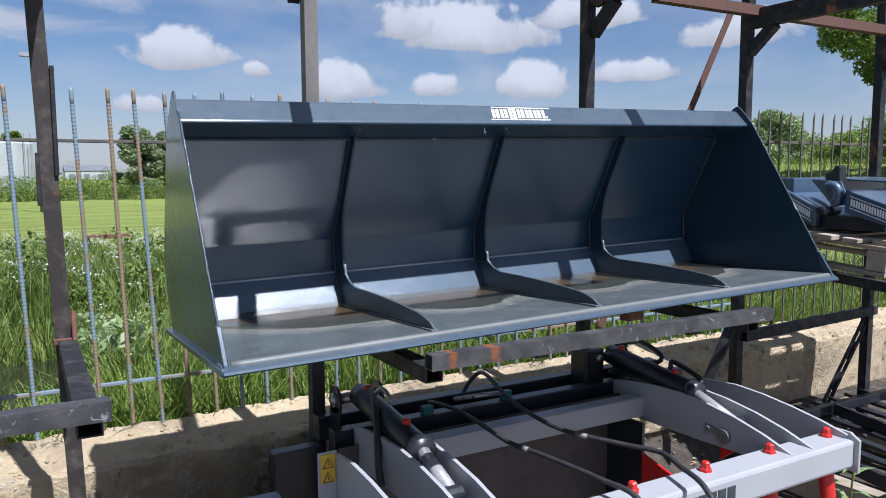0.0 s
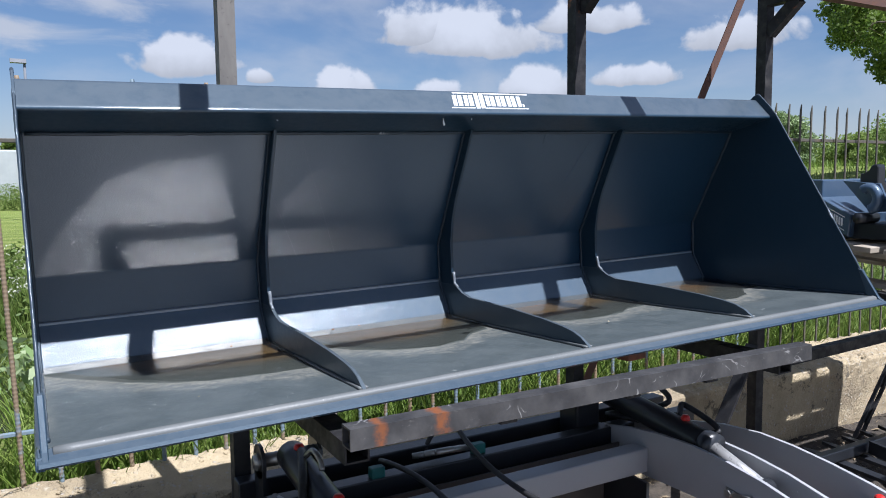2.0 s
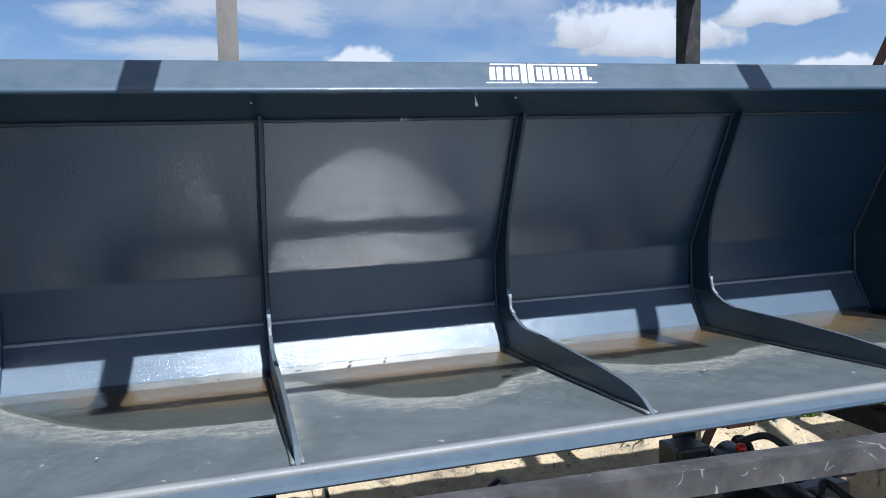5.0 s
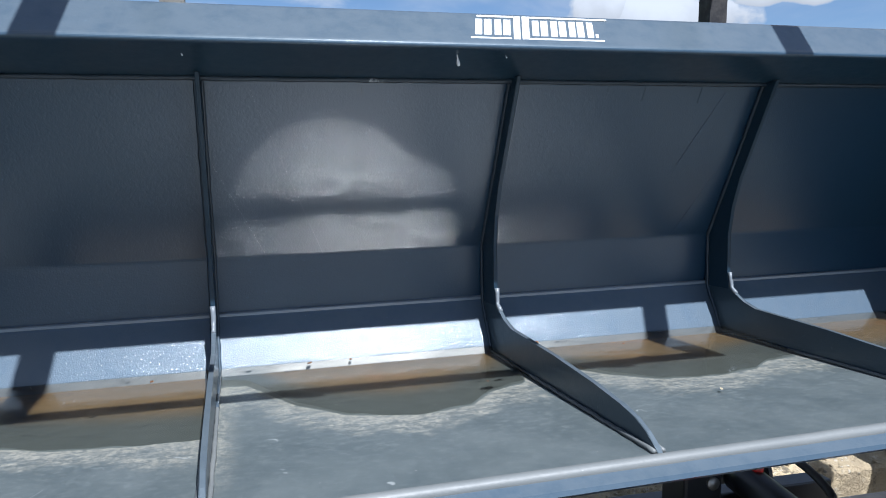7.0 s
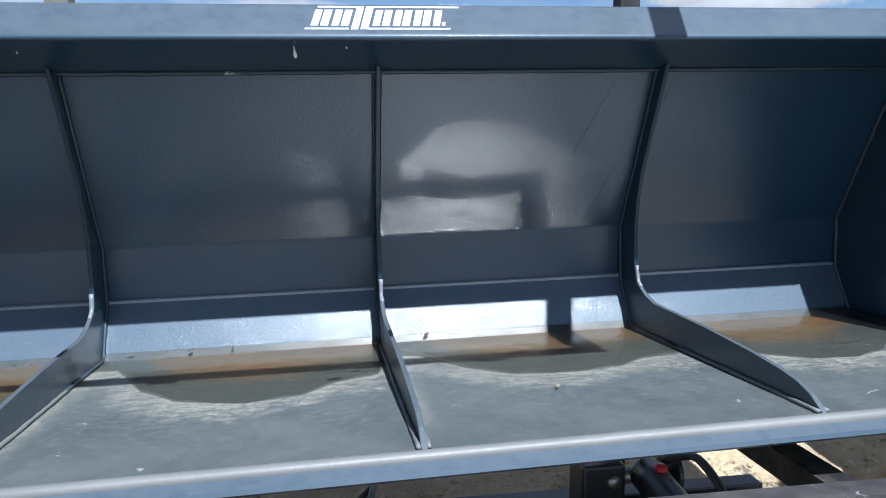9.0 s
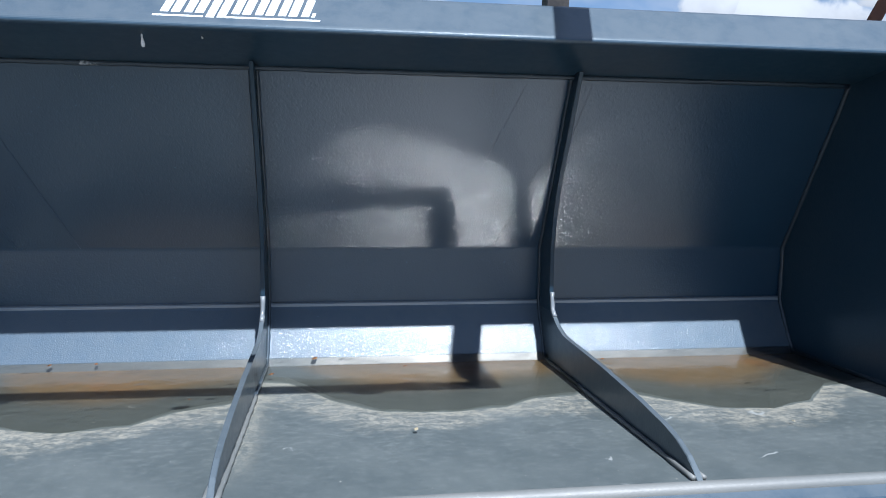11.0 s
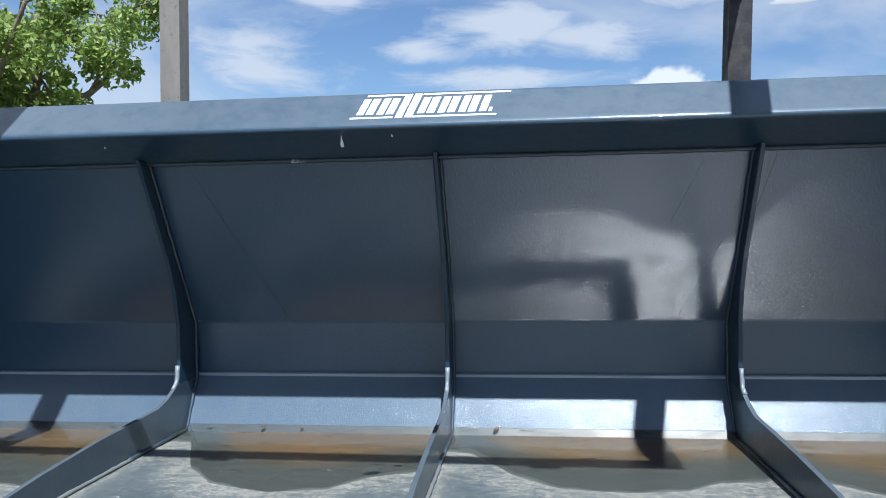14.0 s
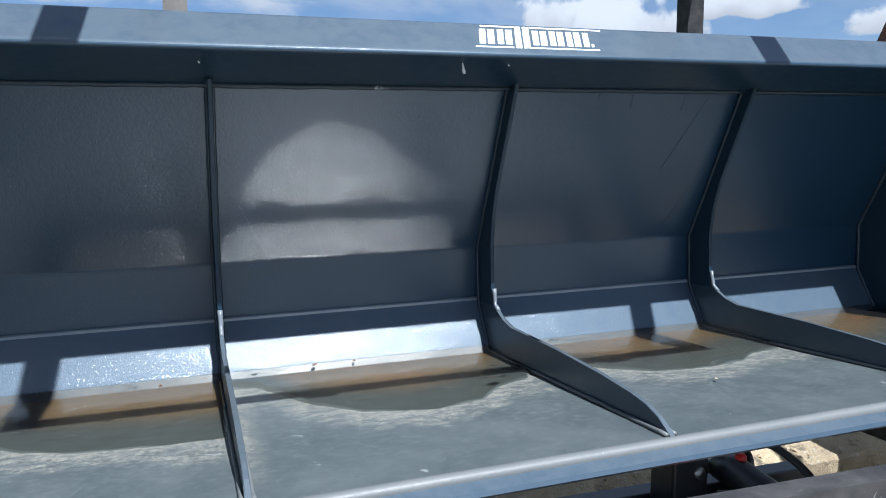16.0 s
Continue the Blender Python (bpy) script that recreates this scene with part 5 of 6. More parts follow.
def build_attachment():
    """Two sloping box arms on a back beam, with a hook ring and a lug."""
    a = thing("attachment_frame", "dark blue-grey steel attachment frame lying on a pallet", "machine attachment", pose(1.72, -0.2315, 0.2233 + 0.025) @ Matrix.Diagonal((0.863, 0.863, 0.863, 1)))
    for y0, z0, y1, z1, far in ((1.00, 1.520, 0.76, 1.400, 0.34), (0.60, 1.505, 0.33, 1.415, 0.78)):
        arm = part("box_arm", prism(B(), [(y0, z0), (y1, z1), (y1 + 0.01, z1 - 0.105), (y0, z0 - 0.125)], 0.0, far, 0.004), DARKBLUE, a)
        at = lambda u, v: (y0 + (y1 - y0) * u, z0 + (z1 - z0) * u - 0.115 * v)
        for j in range(7):
            for k in (0.0, 0.052):
                u = 0.13 + 0.105 * j + k
                q = [at(u, 0.34), at(u + 0.033, 0.34), at(u + 0.028, 0.66), at(u - 0.005, 0.66)]
                part("decal_block", prism(B(), q, -0.003, -0.001), WHITE, arm)
        for v in (0.22, 0.76):
            part("decal_line", prism(B(), [at(0.11, v), at(0.88, v), at(0.88, v + 0.035), at(0.11, v + 0.035)], -0.003, -0.001), WHITE, arm)
    part("back_beam", box(B(), 0.02, 0.92, 0.92, 1.04, 1.44, 1.565, 0.006), DARKBLUE, a)
    part("top_plate", prism(B(), [(1.0, 1.568), (0.55, 1.545), (0.55, 1.535), (1.0, 1.558)], 0.35, 0.92, 0.002), DARKBLUE, a)
    part("ramp", prism(B(), [(0.84, 1.56), (0.66, 1.545), (0.60, 1.42), (0.70, 1.41)], 0.05, 0.065, 0.002), DARKBLUE, a)
    part("lug", prism(B(), [(0.785, 1.535), (0.785, 1.592), (0.757, 1.590), (0.738, 1.605), (0.728, 1.632), (0.706, 1.634), (0.698, 1.620), (0.698, 1.535)], 0.10, 0.16, 0.004), BLACKPAINT, a)
    ring = [(0.02, 0.690 - 0.042 * math.cos(t), 1.475 + 0.050 * math.sin(t)) for t in [math.pi * (0.72 - 1.15 * i / 20) for i in range(21)]]
    part("hook_ring", pipe(B(), ring, 0.024, 12), DARKBLUE, a, "", True)
    part("pin_boss", pipe(B(), [(-0.02, 0.715, 1.385), (0.12, 0.715, 1.385)], 0.025, 16), BLACKPAINT, a, "", True)
    part("bed", box(B(), 0.04, 0.80, 0.40, 1.18, 1.285, 1.36, 0.006), BLACKPAINT, a)
    return a


build_attachment()


def flat_tine(bm, pts, widths, thick):
    """A flat bar along y, narrowing to its tip."""
    rings = []
    for (x, y, z), w in zip(pts, widths):
        rings.append([bm.verts.new((x + sx * w / 2, y, z + sz * thick / 2)) for sx, sz in ((-1, -1), (1, -1), (1, 1), (-1, 1))])
    for a, b in zip(rings, rings[1:]):
        for k in range(4):
            bm.faces.new((a[k], a[(k + 1) % 4], b[(k + 1) % 4], b[k]))
    bm.faces.new(rings[0][::-1])
    bm.faces.new(rings[-1])
    return bm


def build_tine_fork():
    """A black fork head lying low, its flat tines side by side."""
    f = thing("fork_head", "black steel fork head with flat pointed tines lying low", "fork attachment", pose(0, 0, 0))
    for k in range(8):
        x = 1.72 + k * 0.155
        pts = [(x + 0.10, -0.50, 0.17), (x + 0.05, 0.0, 0.235), (x, 0.45, 0.285), (x - 0.025, 0.66, 0.305), (x - 0.035, 0.74, 0.312), (x - 0.04, 0.785, 0.315)]
        part("tine", flat_tine(B(), pts, (0.052, 0.052, 0.052, 0.050, 0.032, 0.008), 0.016), BLACKPAINT, f)
    part("rear_bar", box(B(), 1.62, 2.92, 0.595, 0.635, 0.314, 0.364, 0.004), BLACKPAINT, f)
    part("front_bar", box(B(), 1.62, 2.92, -0.05, -0.01, 0.25, 0.31, 0.004), BLACKPAINT, f)
    for x in (1.64, 2.22, 2.90):
        part("side_arm", bar_between(B(), (x, 0.60, 0.34), (x, -0.46, 0.22), 0.02, 0.06), BLACKPAINT, f)
    for x in (1.8, 2.7):
        part("sleeper", box(B(), x - 0.06, x + 0.06, -0.3, 0.66, 0.0, 0.135, 0.01), PALLET_WOOD, f)
        for y in (-0.2, 0.5):
            part("packer", box(B(), x - 0.05, x + 0.05, y - 0.05, y + 0.05, 0.135, 0.20 + 0.11 * (y + 0.2), 0.004), PALLET_WOOD, f)
    return f


build_tine_fork()
low_beam = thing("low_shelf", "black steel low shelf beam with slotted braces", "shelf beam", pose(0, 0, 0))
part("beam", box_tube(B(), (1.66, 0.762, 0.772), (2.86, 0.78, 0.80), 0.045, 0.05), BLACK, low_beam)


def build_brace(x, d):
    """A flat bar on the slant, with long slots cut through it."""
    b = B()
    a0, a1 = Vector((x, 0.80, 0.76)), Vector((x + d, 0.80, 0.22))
    way = (a1 - a0).normalized()
    side = way.cross(Vector((0, 1, 0)))
    for sgn in (-1, 1):
        bar_between(b, a0 + sgn * 0.0225 * side, a1 + sgn * 0.0225 * side, 0.010, 0.018, 0, (0, 1, 0))
    for t0, t1 in ((0.0, 0.14), (0.27, 0.45), (0.58, 0.76), (0.89, 1.0)):
        bar_between(b, a0.lerp(a1, t0), a0.lerp(a1, t1), 0.0095, 0.030, 0, (0, 1, 0))
    part("slotted_brace", b, BLACK, low_beam)


build_brace(2.83, -0.42)
part("solid_brace", bar_between(B(), (1.63, 0.80, 0.86), (1.30, 0.80, 0.30), 0.012, 0.065, 0, (0, 1, 0)), BLACK, low_beam)


# ---- plants ----
def leaf_mat(name, a, b, trans=0.25, rough=0.55):
    m = Nodes(name)
    g = m.n("NewGeometry").outputs["Random Per Island"]
    c = m.mix(g, a, b)
    c = m.mix(m.ramp(m.noise(1.1, 4), 0.35, 0.7, 0, 0.6), c, tuple(0.62 * v for v in a))
    m.base(c)
    m.rough(rough)
    m.p.inputs["Specular IOR Level"].default_value = 0.35
    tr = m.n("BsdfTranslucent")
    m.link(c, tr.inputs["Color"])
    mx = m.n("MixShader")
    mx.inputs[0].default_value = trans
    m.link(m.p.outputs[0], mx.inputs[1]); m.link(tr.outputs[0], mx.inputs[2])
    m.link(mx.outputs[0], m.out.inputs[0])
    return m.m


GRASS = leaf_mat("grass", (0.115, 0.205, 0.022), (0.28, 0.35, 0.078))
WEEDS = leaf_mat("weeds", (0.088, 0.155, 0.023), (0.235, 0.295, 0.076))
LEAF = leaf_mat("tree_leaf", (0.10, 0.18, 0.026), (0.27, 0.35, 0.07), 0.42)
GREYLEAF = leaf_mat("grey_leaf", (0.19, 0.25, 0.125), (0.32, 0.37, 0.21), 0.35)
PALELEAF = leaf_mat("pale_leaf", (0.19, 0.29, 0.10), (0.38, 0.45, 0.25), 0.3)
SHRUBLEAF = leaf_mat("shrub_leaf", (0.16, 0.25, 0.05), (0.34, 0.42, 0.12), 0.4)
BLOSSOM = leaf_mat("blossom", (0.55, 0.56, 0.44), (0.72, 0.72, 0.62), 0.2)
BARK = plain("bark", (0.10, 0.08, 0.06), (0.19, 0.165, 0.13), 9.0, 0.9, 0.9, 30.0)


def blades(name, rng, n, area, h, w, lean, material, label, category, keep=None):
    """Grass: each blade a bent strip of two quads and a tip."""
    x = rng.uniform(area[0], area[1], n)
    y = area[2] + (area[3] - area[2]) * rng.random(n) ** 1.25
    if keep is not None:
        k = keep(x, y)
        x, y = x[k], y[k]
        n = len(x)
    z = np.array([ground_z(a, b) for a, b in zip(x, y)]) - 0.02
    patch = 0.7 + 0.6 * np.array([noise.noise((a * 1.3, b * 1.3, 1)) * 0.5 + 0.5 for a, b in zip(x, y)])
    hh = h * rng.uniform(0.45, 1.15, n) * patch
    ww = w * rng.uniform(0.6, 1.3, n)
    a = rng.uniform(0, 2 * np.pi, n)
    d = np.stack([np.cos(a), np.sin(a)], 1)
    b = rng.uniform(0, 2 * np.pi, n)
    bend = np.stack([np.cos(b), np.sin(b)], 1) * (lean * hh * rng.uniform(0.2, 1.3, n))[:, None]
    verts = np.zeros((n, 7, 3))
    for i, (t, k) in enumerate(((0, 1.0), (0.45, 0.85), (0.8, 0.5))):
        cx, cy = x + bend[:, 0] * t * t, y + bend[:, 1] * t * t
        cz = z + hh * t * (1 - 0.12 * lean * t)
        for s, sg in ((0, -1), (1, 1)):
            verts[:, 2 * i + s] = np.stack([cx + sg * d[:, 0] * ww * k / 2, cy + sg * d[:, 1] * ww * k / 2, cz], 1)
    verts[:, 6] = np.stack([x + bend[:, 0], y + bend[:, 1], z + hh * (1 - 0.2 * lean)], 1)
    base = np.arange(n)[:, None] * 7
    quads = np.concatenate([base + np.array([0, 1, 3, 2]), base + np.array([2, 3, 5, 4])])
    tris = base + np.array([4, 5, 6])
    me = bpy.data.meshes.new(name)
    me.from_pydata(verts.reshape(-1, 3).tolist(), [], quads.tolist() + tris.tolist())
    me.materials.append(material)
    return tagged(new(name, me), label, category, kind="stuff")


def leaf_cloud(bm_verts, bm_faces, rng, centre, radius, n, size, squash=0.8):
    """Leaves on the outside of a clump."""
    p = rng.normal(size=(n, 3))
    p /= np.linalg.norm(p, axis=1)[:, None]
    p *= (radius * rng.random(n) ** 0.4)[:, None]
    p[:, 2] *= squash
    p += np.array(centre)
    u = rng.normal(size=(n, 3)); u /= np.linalg.norm(u, axis=1)[:, None]
    v = np.cross(u, rng.normal(size=(n, 3))); v /= np.linalg.norm(v, axis=1)[:, None]
    s = size * rng.uniform(0.6, 1.3, n)[:, None]
    start = sum(len(b) for b in bm_verts)
    quad = np.stack([p - u * s, p + v * s * 0.45, p + u * s, p - v * s * 0.45], 1)
    bm_verts.append(quad.reshape(-1, 3))
    bm_faces.append(start + np.arange(n)[:, None] * 4 + np.arange(4))


def leaves_mesh(name, V, F, material):
    me = bpy.data.meshes.new(name)
    me.from_pydata(np.concatenate(V).tolist(), [], np.concatenate(F).tolist())
    me.materials.append(material)
    return me


def build_shrub(x, y, height, spread, seed, leaf, material, label, bare, clumps, per, z0):
    """A tapered trunk, limbs that fork, and leaf clumps along the limbs."""
    rng = np.random.default_rng(seed)
    t = thing("shrub", label, "shrub", pose(x, y, z0))
    bm = B()
    trunk_h = height * bare
    lean = rng.uniform(-0.2, 0.2, 2)
    r0 = 0.022 * height
    top = Vector((lean[0], lean[1], height * 0.75))
    pts = curve_pts([(0, 0, -0.1), (lean[0] * 0.2, lean[1] * 0.2, trunk_h), tuple(top)], 6)
    pipe(bm, pts, r0, 9, [r0 * (1 - 0.85 * i / (len(pts) - 1)) for i in range(len(pts))])
    V, F = [], []
    for k in range(clumps):
        a = rng.uniform(0, 2 * np.pi)
        f = rng.random()
        zc = trunk_h * 0.8 + (height - trunk_h * 0.8) * f
        shape = math.sin(math.pi * min(0.96, 0.18 + 0.78 * f)) ** 0.7
        rr = spread * shape * rng.uniform(0.45, 1.0)
        c = Vector((lean[0] * f + rr * math.cos(a), lean[1] * f + rr * math.sin(a), zc))
        s = pts[min(len(pts) - 1, int(len(pts) * (0.35 + 0.5 * f)))]
        limb = curve_pts([tuple(s), tuple(s.lerp(c, 0.5) + Vector((0, 0, 0.08 * height * rng.uniform(-0.3, 1)))), tuple(c)], 4)
        pipe(bm, limb, 0.01, 5, [0.007 * height * (1 - 0.85 * i / (len(limb) - 1)) for i in range(len(limb))])
        leaf_cloud(V, F, rng, c, spread * rng.uniform(0.22, 0.42), per, leaf, 0.75)
    part("trunk", bm, BARK, t, "", True)
    crown = new("crown", leaves_mesh("crown", V, F, material))
    crown.parent = t
    return t


rng = np.random.default_rng(11)
blades("grass_verge", rng, 26000, (-3.4, 4.2, 1.40, 2.7), 0.42, 0.008, 0.55, GRASS, "long bright green grass growing behind the wall", "grass",
       keep=lambda x, y: ~((x < -1.25) & (y > 1.85)))
blades("bank_grass", rng, 9000, (9.0, 24, 3.0, 17), 0.22, 0.022, 0.6, GRASS, "sunlit grass on the bank beyond the fence", "grass")
blades("reed_bed", rng, 26000, (-4.6, 6.5, 2.4, 6.5), 0.52, 0.011, 0.45, WEEDS, "tall rank grass and weeds along the ditch", "weeds",
       keep=lambda x, y: ~((y < 5.1) & (x < -1.25)))
blades("ditch_bank", rng, 15000, (-5.5, -0.8, 4.55, 9.0), 0.50, 0.012, 0.45, WEEDS, "tall grass on the far bank of the ditch", "weeds")
blades("meadow_edge", rng, 26000, (-4.5, 9.5, 5.8, 9.3), 0.36, 0.014, 0.4, WEEDS, "uneven tall meadow growth before the mown field", "weeds")


def build_broadleaves():
    V, F = [], []
    r = np.random.default_rng(5)
    for k in range(60):
        x, y = r.uniform(-1.3, 0.4), r.uniform(2.0, 4.0)
        leaf_cloud(V, F, r, (x, y, ground_z(x, y) + r.uniform(0.2, 0.55)), 0.16, 22, 0.034, 0.6)
    return tagged(new("climber", leaves_mesh("climber", V, F, PALELEAF)), "pale-leaved climbing weed among the grass", "weed", kind="stuff")


def build_herbs():
    V, F = [], []
    r = np.random.default_rng(15)
    for k in range(520):
        x, y = r.uniform(-4.2, 9), 3.4 + 5.4 * r.random() ** 1.2
        if x < -1.2 and y < 5.2:
            continue
        leaf_cloud(V, F, r, (x, y, ground_z(x, y) + r.uniform(0.05, 0.45)), r.uniform(0.12, 0.3), 80, 0.016 + 0.0022 * y, 0.8)
    return tagged(new("herbs", leaves_mesh("herbs", V, F, WEEDS)), "leafy herbs growing among the tall grass", "weeds", kind="stuff")


build_herbs()


def build_blossom():
    V, F = [], []
    r = np.random.default_rng(6)
    for k in range(1300):
        x, y = r.uniform(-4.5, 9), 9.2 - 5.4 * r.random() ** 1.6
        if (x > 1.5 and r.random() < 0.8) or (x < -1.2 and y < 5.2):
            continue
        leaf_cloud(V, F, r, (x, y, ground_z(x, y) + r.uniform(0.28, 0.48)), 0.10, 18, 0.013, 0.4)
    return tagged(new("blossom", leaves_mesh("blossom", V, F, BLOSSOM)), "white umbels of wild flowers in tall growth", "flowers", kind="stuff")


build_broadleaves()
build_blossom()
DITCH = plain("ditch_water", (0.016, 0.018, 0.010), (0.03, 0.034, 0.016), 3.0, 0.12, 0.05, 12.0)
whole("ditch_water", box(B(), -9, -1.0, 3.1, 5.1, 0.16, 0.20), DITCH, "still dark water in the ditch", "water", kind="structure")


def build_hedge(name, x0, x1, y, h, seed, material, label):
    V, F = [], []
    r = np.random.default_rng(seed)
    x = x0
    while x < x1:
        hh = h * r.uniform(0.75, 1.2)
        for z in np.arange(0.2 * hh, hh, 0.45 * h):
            leaf_cloud(V, F, r, (x, y + r.uniform(-0.6, 0.6), GROUND_BACK + z), 0.55 * h, 300, 0.055 * h ** 0.5, 0.8)
        x += 0.5 * h
    return tagged(new(name, leaves_mesh(name, V, F, material)), label, "hedge", kind="stuff")


build_hedge("hedge", -14, 26, 58, 1.25, 3, LEAF, "dark clipped hedge along the far side of the field")
build_hedge("rough_margin", -12, 26, 40, 0.7, 4, WEEDS, "rough grass margin across the field")
# bushes and trees, left and right
for k, (x, y, h, s, mat) in enumerate(((5.6, 54, 4.4, 1.8, GREYLEAF), (7.4, 55, 4.0, 1.8, GREYLEAF), (-2.0, 84, 5.4, 1.5, LEAF),
                                       (18.6, 13.2, 1.5, 1.0, PALELEAF), (19.5, 10.6, 0.8, 1.1, SHRUBLEAF), (18.6, 8.6, 1.5, 1.4, SHRUBLEAF), (19.4, 6.8, 1.8, 1.7, SHRUBLEAF), (20.5, 16.8, 1.4, 1.3, GREYLEAF), (23, 17.0, 1.5, 1.6, GREYLEAF), (25, 21, 1.5, 2.0, SHRUBLEAF), (22.5, 12.6, 1.0, 1.6, SHRUBLEAF), (21.5, 14.6, 0.9, 1.5, LEAF))):
    build_shrub(x, y, h, s, 30 + k, 0.05 if y < 30 else 0.15, mat, "bushy green shrub at the field's edge", 0.12, 36, 420, ground_z(x, y))


def build_open_tree(x, y, height, spread, seed, leaf, material, label, per, z0=GROUND_BACK):
    """An old tree: a short trunk, long crooked limbs, twigs, and leaves in tufts with the sky between them."""
    rng = np.random.default_rng(seed)
    t = thing("tree", label, "tree", pose(x, y, z0))
    bm = B()
    fork = Vector((0, 0, 0.30 * height))
    pipe(bm, curve_pts([(0, 0, -0.1), (0.06, 0.03, 0.15 * height), tuple(fork)], 5), 0.1, 10, [0.030 * height * (1 - 0.35 * i / 10) for i in range(11)])
    V, F = [], []

    def limb(a, b, r, sag):
        mid = a.lerp(b, 0.5) + Vector((rng.normal() * sag, rng.normal() * sag, abs(rng.normal()) * sag))
        pts = curve_pts([tuple(a), tuple(a.lerp(mid, 0.55) + Vector(rng.normal(size=3)) * sag * 0.4), tuple(mid), tuple(b)], 4)
        pipe(bm, pts, r, 6, [r * (1 - 0.62 * i / (len(pts) - 1)) for i in range(len(pts))])
        return pts

    for k in range(9):
        a = 2 * math.pi * (k + rng.uniform(-0.3, 0.3)) / 9
        up = rng.uniform(0.30, 1.0)
        reach = spread * rng.uniform(0.65, 1.0) * math.sqrt(max(0.1, 1.15 - up * up))
        end = Vector((reach * math.cos(a), reach * math.sin(a), fork.z + (height - fork.z) * up))
        main = limb(fork, end, 0.0115 * height, 0.07 * height)
        for j in range(6):
            s = main[min(len(main) - 1, int(len(main) * (0.30 + 0.13 * j)))]
            way = Vector(rng.normal(size=3)) + 0.7 * (end - fork).normalized() + Vector((0, 0, 0.15))
            tip = s + way.normalized() * spread * rng.uniform(0.22, 0.42)
            branch = limb(s, tip, 0.0042 * height, 0.025 * height)
            for q in range(5):
                b0 = branch[min(len(branch) - 1, 3 + 2 * q)]
                end2 = b0 + Vector(rng.normal(size=3)).normalized() * spread * rng.uniform(0.07, 0.16)
                pipe(bm, [tuple(b0), tuple(b0.lerp(end2, 0.5) + Vector(rng.normal(size=3)) * 0.02), tuple(end2)], 0.006, 4, [0.0014 * height, 0.001 * height, 0.0006 * height])
                if rng.random() < 0.82:
                    leaf_cloud(V, F, rng, end2, spread * rng.uniform(0.06, 0.13), per, leaf, 0.8)
    part("trunk", bm, BARK, t, "", True)
    crown = new("crown", leaves_mesh("crown", V, F, material))
    crown.parent = t
    return t


build_open_tree(13.0, 5.4, 5.4, 2.9, 51, 0.050, LEAF, "leafy green tree standing behind the fence", 330, z0=ground_z(13.0, 5.4) - 0.45)
build_open_tree(-6.05, 7.0, 5.0, 2.35, 57, 0.042, SHRUBLEAF, "old leafy tree with crooked limbs beyond the yard wall", 190)

# ---- far buildings ----
CLADDING = plain("cladding", (0.40, 0.42, 0.44), (0.34, 0.36, 0.38), 0.6, 0.6, 0.1, 5.0)
ROOFING = plain("roofing", (0.12, 0.13, 0.15), (0.17, 0.18, 0.20), 0.6, 0.7, 0.1, 5.0)


def build_barn(x, y, w, d, h, label):
    b = thing("barn", label, "barn", pose(x, y, GROUND_BACK))
    part("wall", box(B(), -w / 2, w / 2, -d / 2, d / 2, -0.3, h), CLADDING, b)
    part("roof", prism(B(), [(-d / 2 - 0.3, h), (0, h + 0.18 * d), (d / 2 + 0.3, h)], -w / 2 - 0.2, w / 2 + 0.2), ROOFING, b)
    n = max(2, int(w / 4))
    for k in range(n):
        x = -w / 2 + (k + 0.5) * w / n
        part("door", box(B(), x - 0.9, x + 0.9, -d / 2 - 0.06, -d / 2 - 0.01, 0, 0.62 * h), ROOFING, b)
    return b


def build_silo(x, y, r, h):
    s = thing("silo", "pale grey steel silo with a ladder", "silo", pose(x, y, GROUND_BACK))
    part("tank", pipe(B(), [(0, 0, -0.2), (0, 0, h), (0, 0, h + 0.12)], r, 28, [r, r, r * 0.96]), CLADDING, s)
    lad = part("ladder", box(B(), r * 0.75 - 0.02, r * 0.75 + 0.02, -r * 0.85, -r * 0.80, 0, h + 0.8), ROOFING, s)
    part("ladder_rail", box(B(), r * 0.75 + 0.42, r * 0.75 + 0.46, -r * 0.85, -r * 0.80, 0, h + 0.8), ROOFING, lad)
    return s


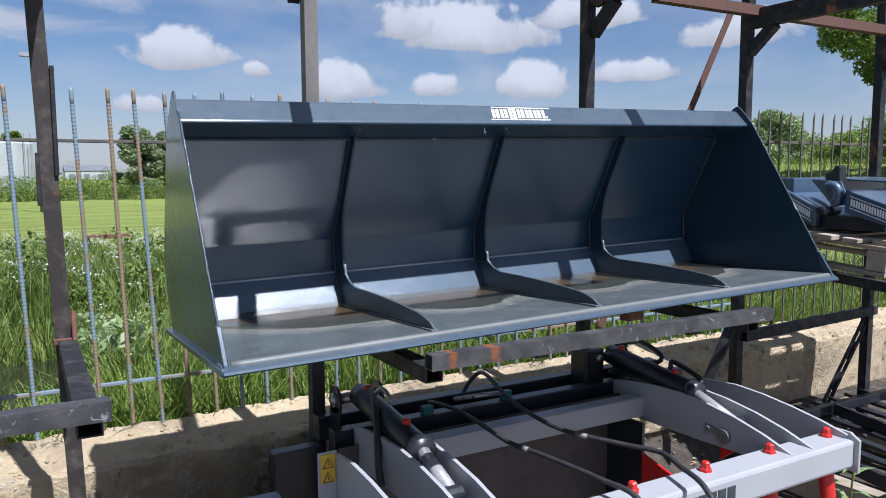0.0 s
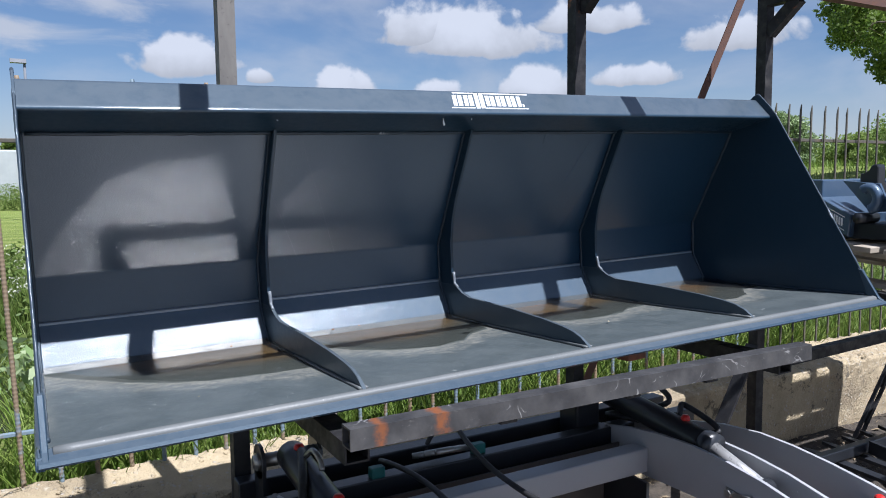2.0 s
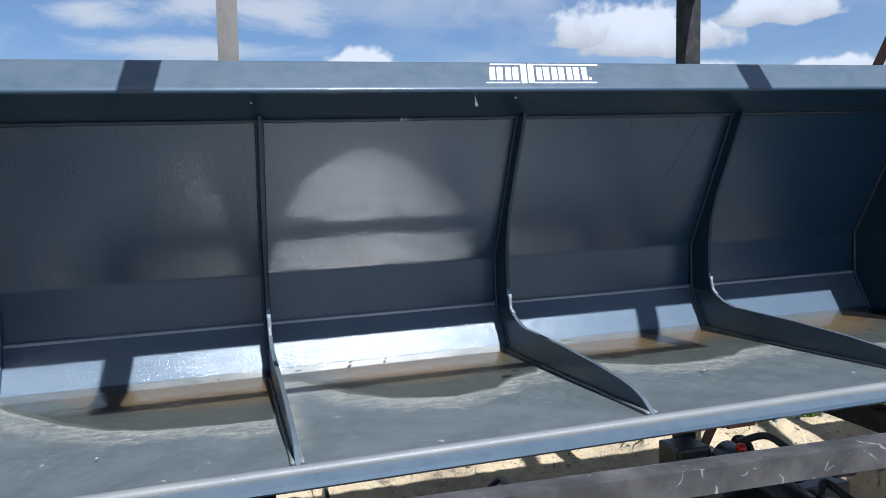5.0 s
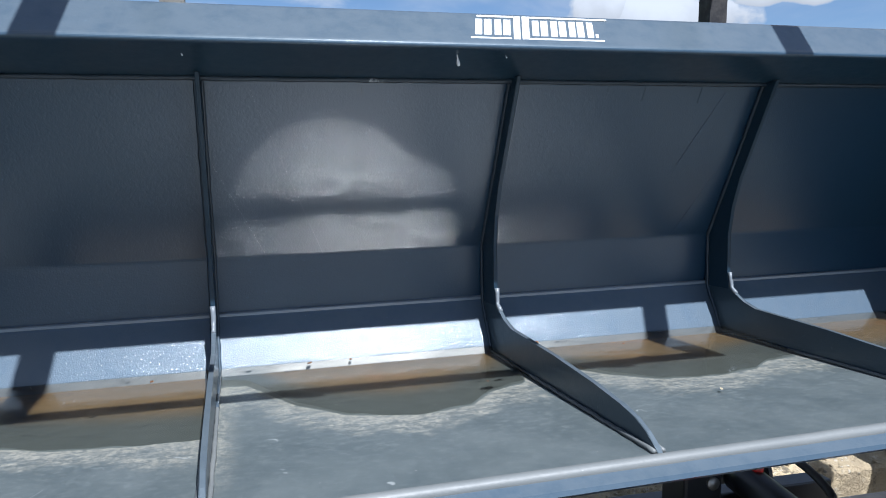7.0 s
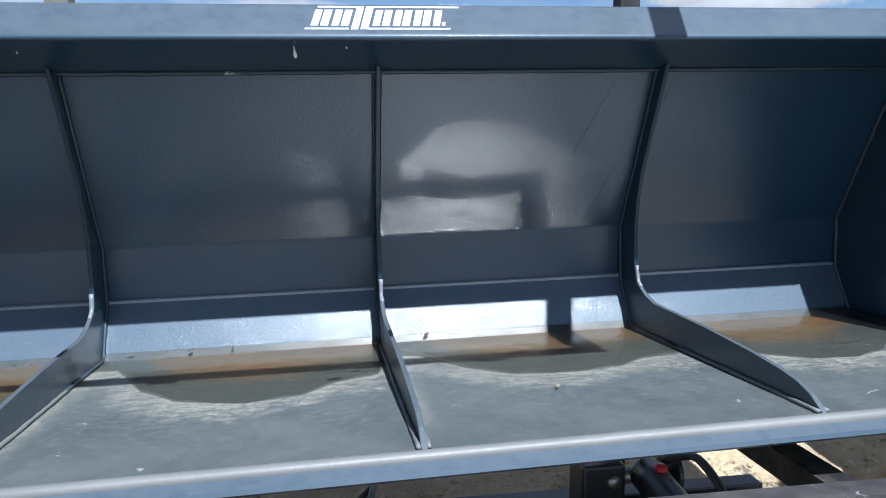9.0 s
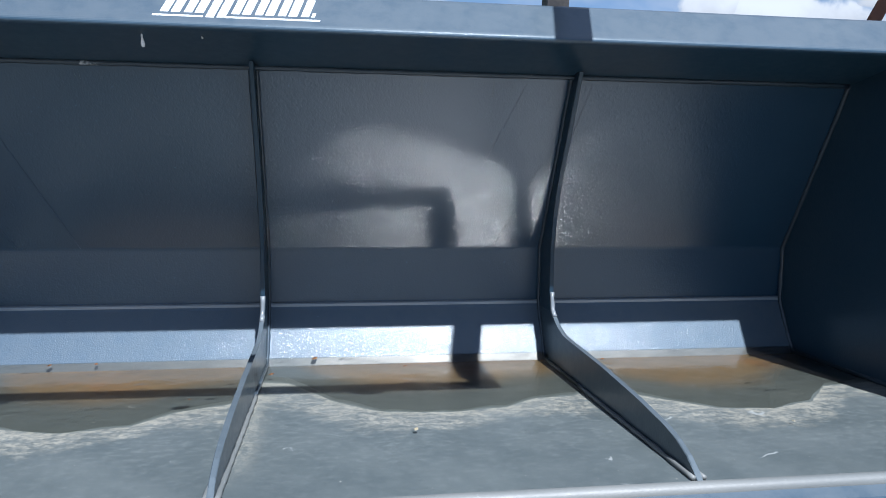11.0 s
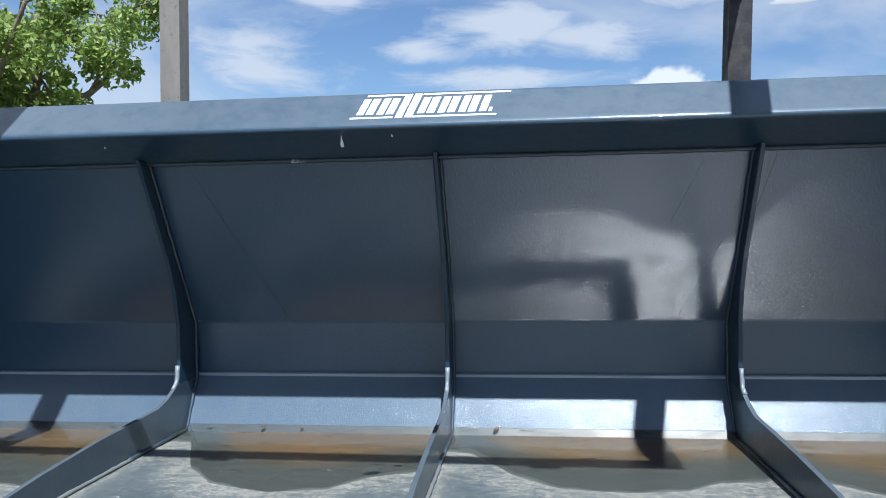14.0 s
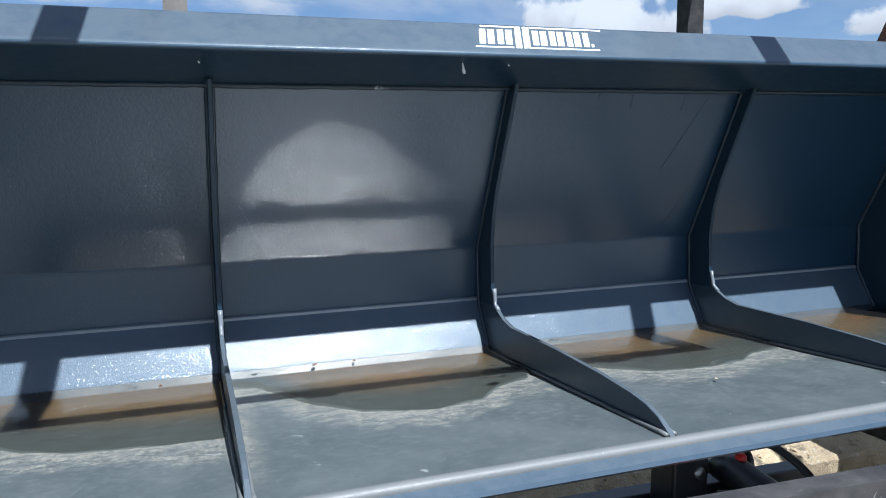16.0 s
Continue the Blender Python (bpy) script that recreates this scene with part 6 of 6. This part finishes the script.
build_silo(-3.2, 70, 2.6, 3.9)
build_barn(19, 300, 14, 12, 3.2, "long pale farm building far across the fields")
build_barn(8, 310, 7, 8, 2.4, "small pale farm building far across the fields")
build_hedge("far_woods", -60, 330, 420, 6.0, 9, LEAF, "low line of woods on the horizon")


def build_trough():
    t = thing("steel_channel", "rusty steel channel lying across the tall growth", "steel channel", pose(-0.36, 12, GROUND_BACK))
    part("channel", box(B(), -0.36, 0.36, -0.05, 0.05, 0.16, 0.235, 0.01), RUSTY, t)
    for x in (-0.30, 0.30):
        part("stand", box(B(), x - 0.03, x + 0.03, -0.03, 0.03, -0.05, 0.158), BLACK, t)
    return t


def build_street_lamp():
    s = thing("street_lamp", "tall grey steel lamp post with a flat head", "lamp post", pose(-1.02, 27, GROUND_BACK))
    part("pole", pipe(B(), [(0, 0, -0.1), (0, 0, 5.24)], 0.05, 10, [0.06, 0.04]), ROOFING, s, "", True)
    part("lamp_head", prism(B(), [(-0.12, 5.20), (0.12, 5.20), (0.10, 5.28), (-0.06, 5.33)], -0.42, 0.06, 0.01), ROOFING, s)
    return s


build_trough()
build_street_lamp()


def build_weed(x, y, h, n, seed):
    """A young plant with narrow leaves up its stem, rooted in the yard."""
    r = np.random.default_rng(seed)
    w = thing("weed", "young bright green weed growing from the yard", "weed", pose(x, y, 0))
    part("stem", pipe(B(), [(0, 0, -0.02), (0.01, 0.005, h * 0.5), (0.015, -0.01, h)], 0.004, 6), GRASS, w)
    for k in range(n):
        a, z = r.uniform(0, 2 * math.pi), h * (0.25 + 0.75 * k / n)
        L = 0.11 * r.uniform(0.7, 1.2)
        d = Vector((math.cos(a), math.sin(a), 0.45))
        s = Vector((-math.sin(a), math.cos(a), 0)) * 0.012
        b = B()
        o = Vector((0.01, 0, z))
        v = [b.verts.new(o), b.verts.new(o + d * L * 0.5 + s), b.verts.new(o + d * L + Vector((0, 0, -0.03))), b.verts.new(o + d * L * 0.5 - s)]
        b.faces.new(v)
        part("leaf", b, PALELEAF, w)
    return w


build_weed(1.02, -0.22, 0.56, 14, 1)
build_weed(1.22, -0.34, 0.48, 22, 2)
build_weed(1.30, -0.30, 0.42, 18, 3)
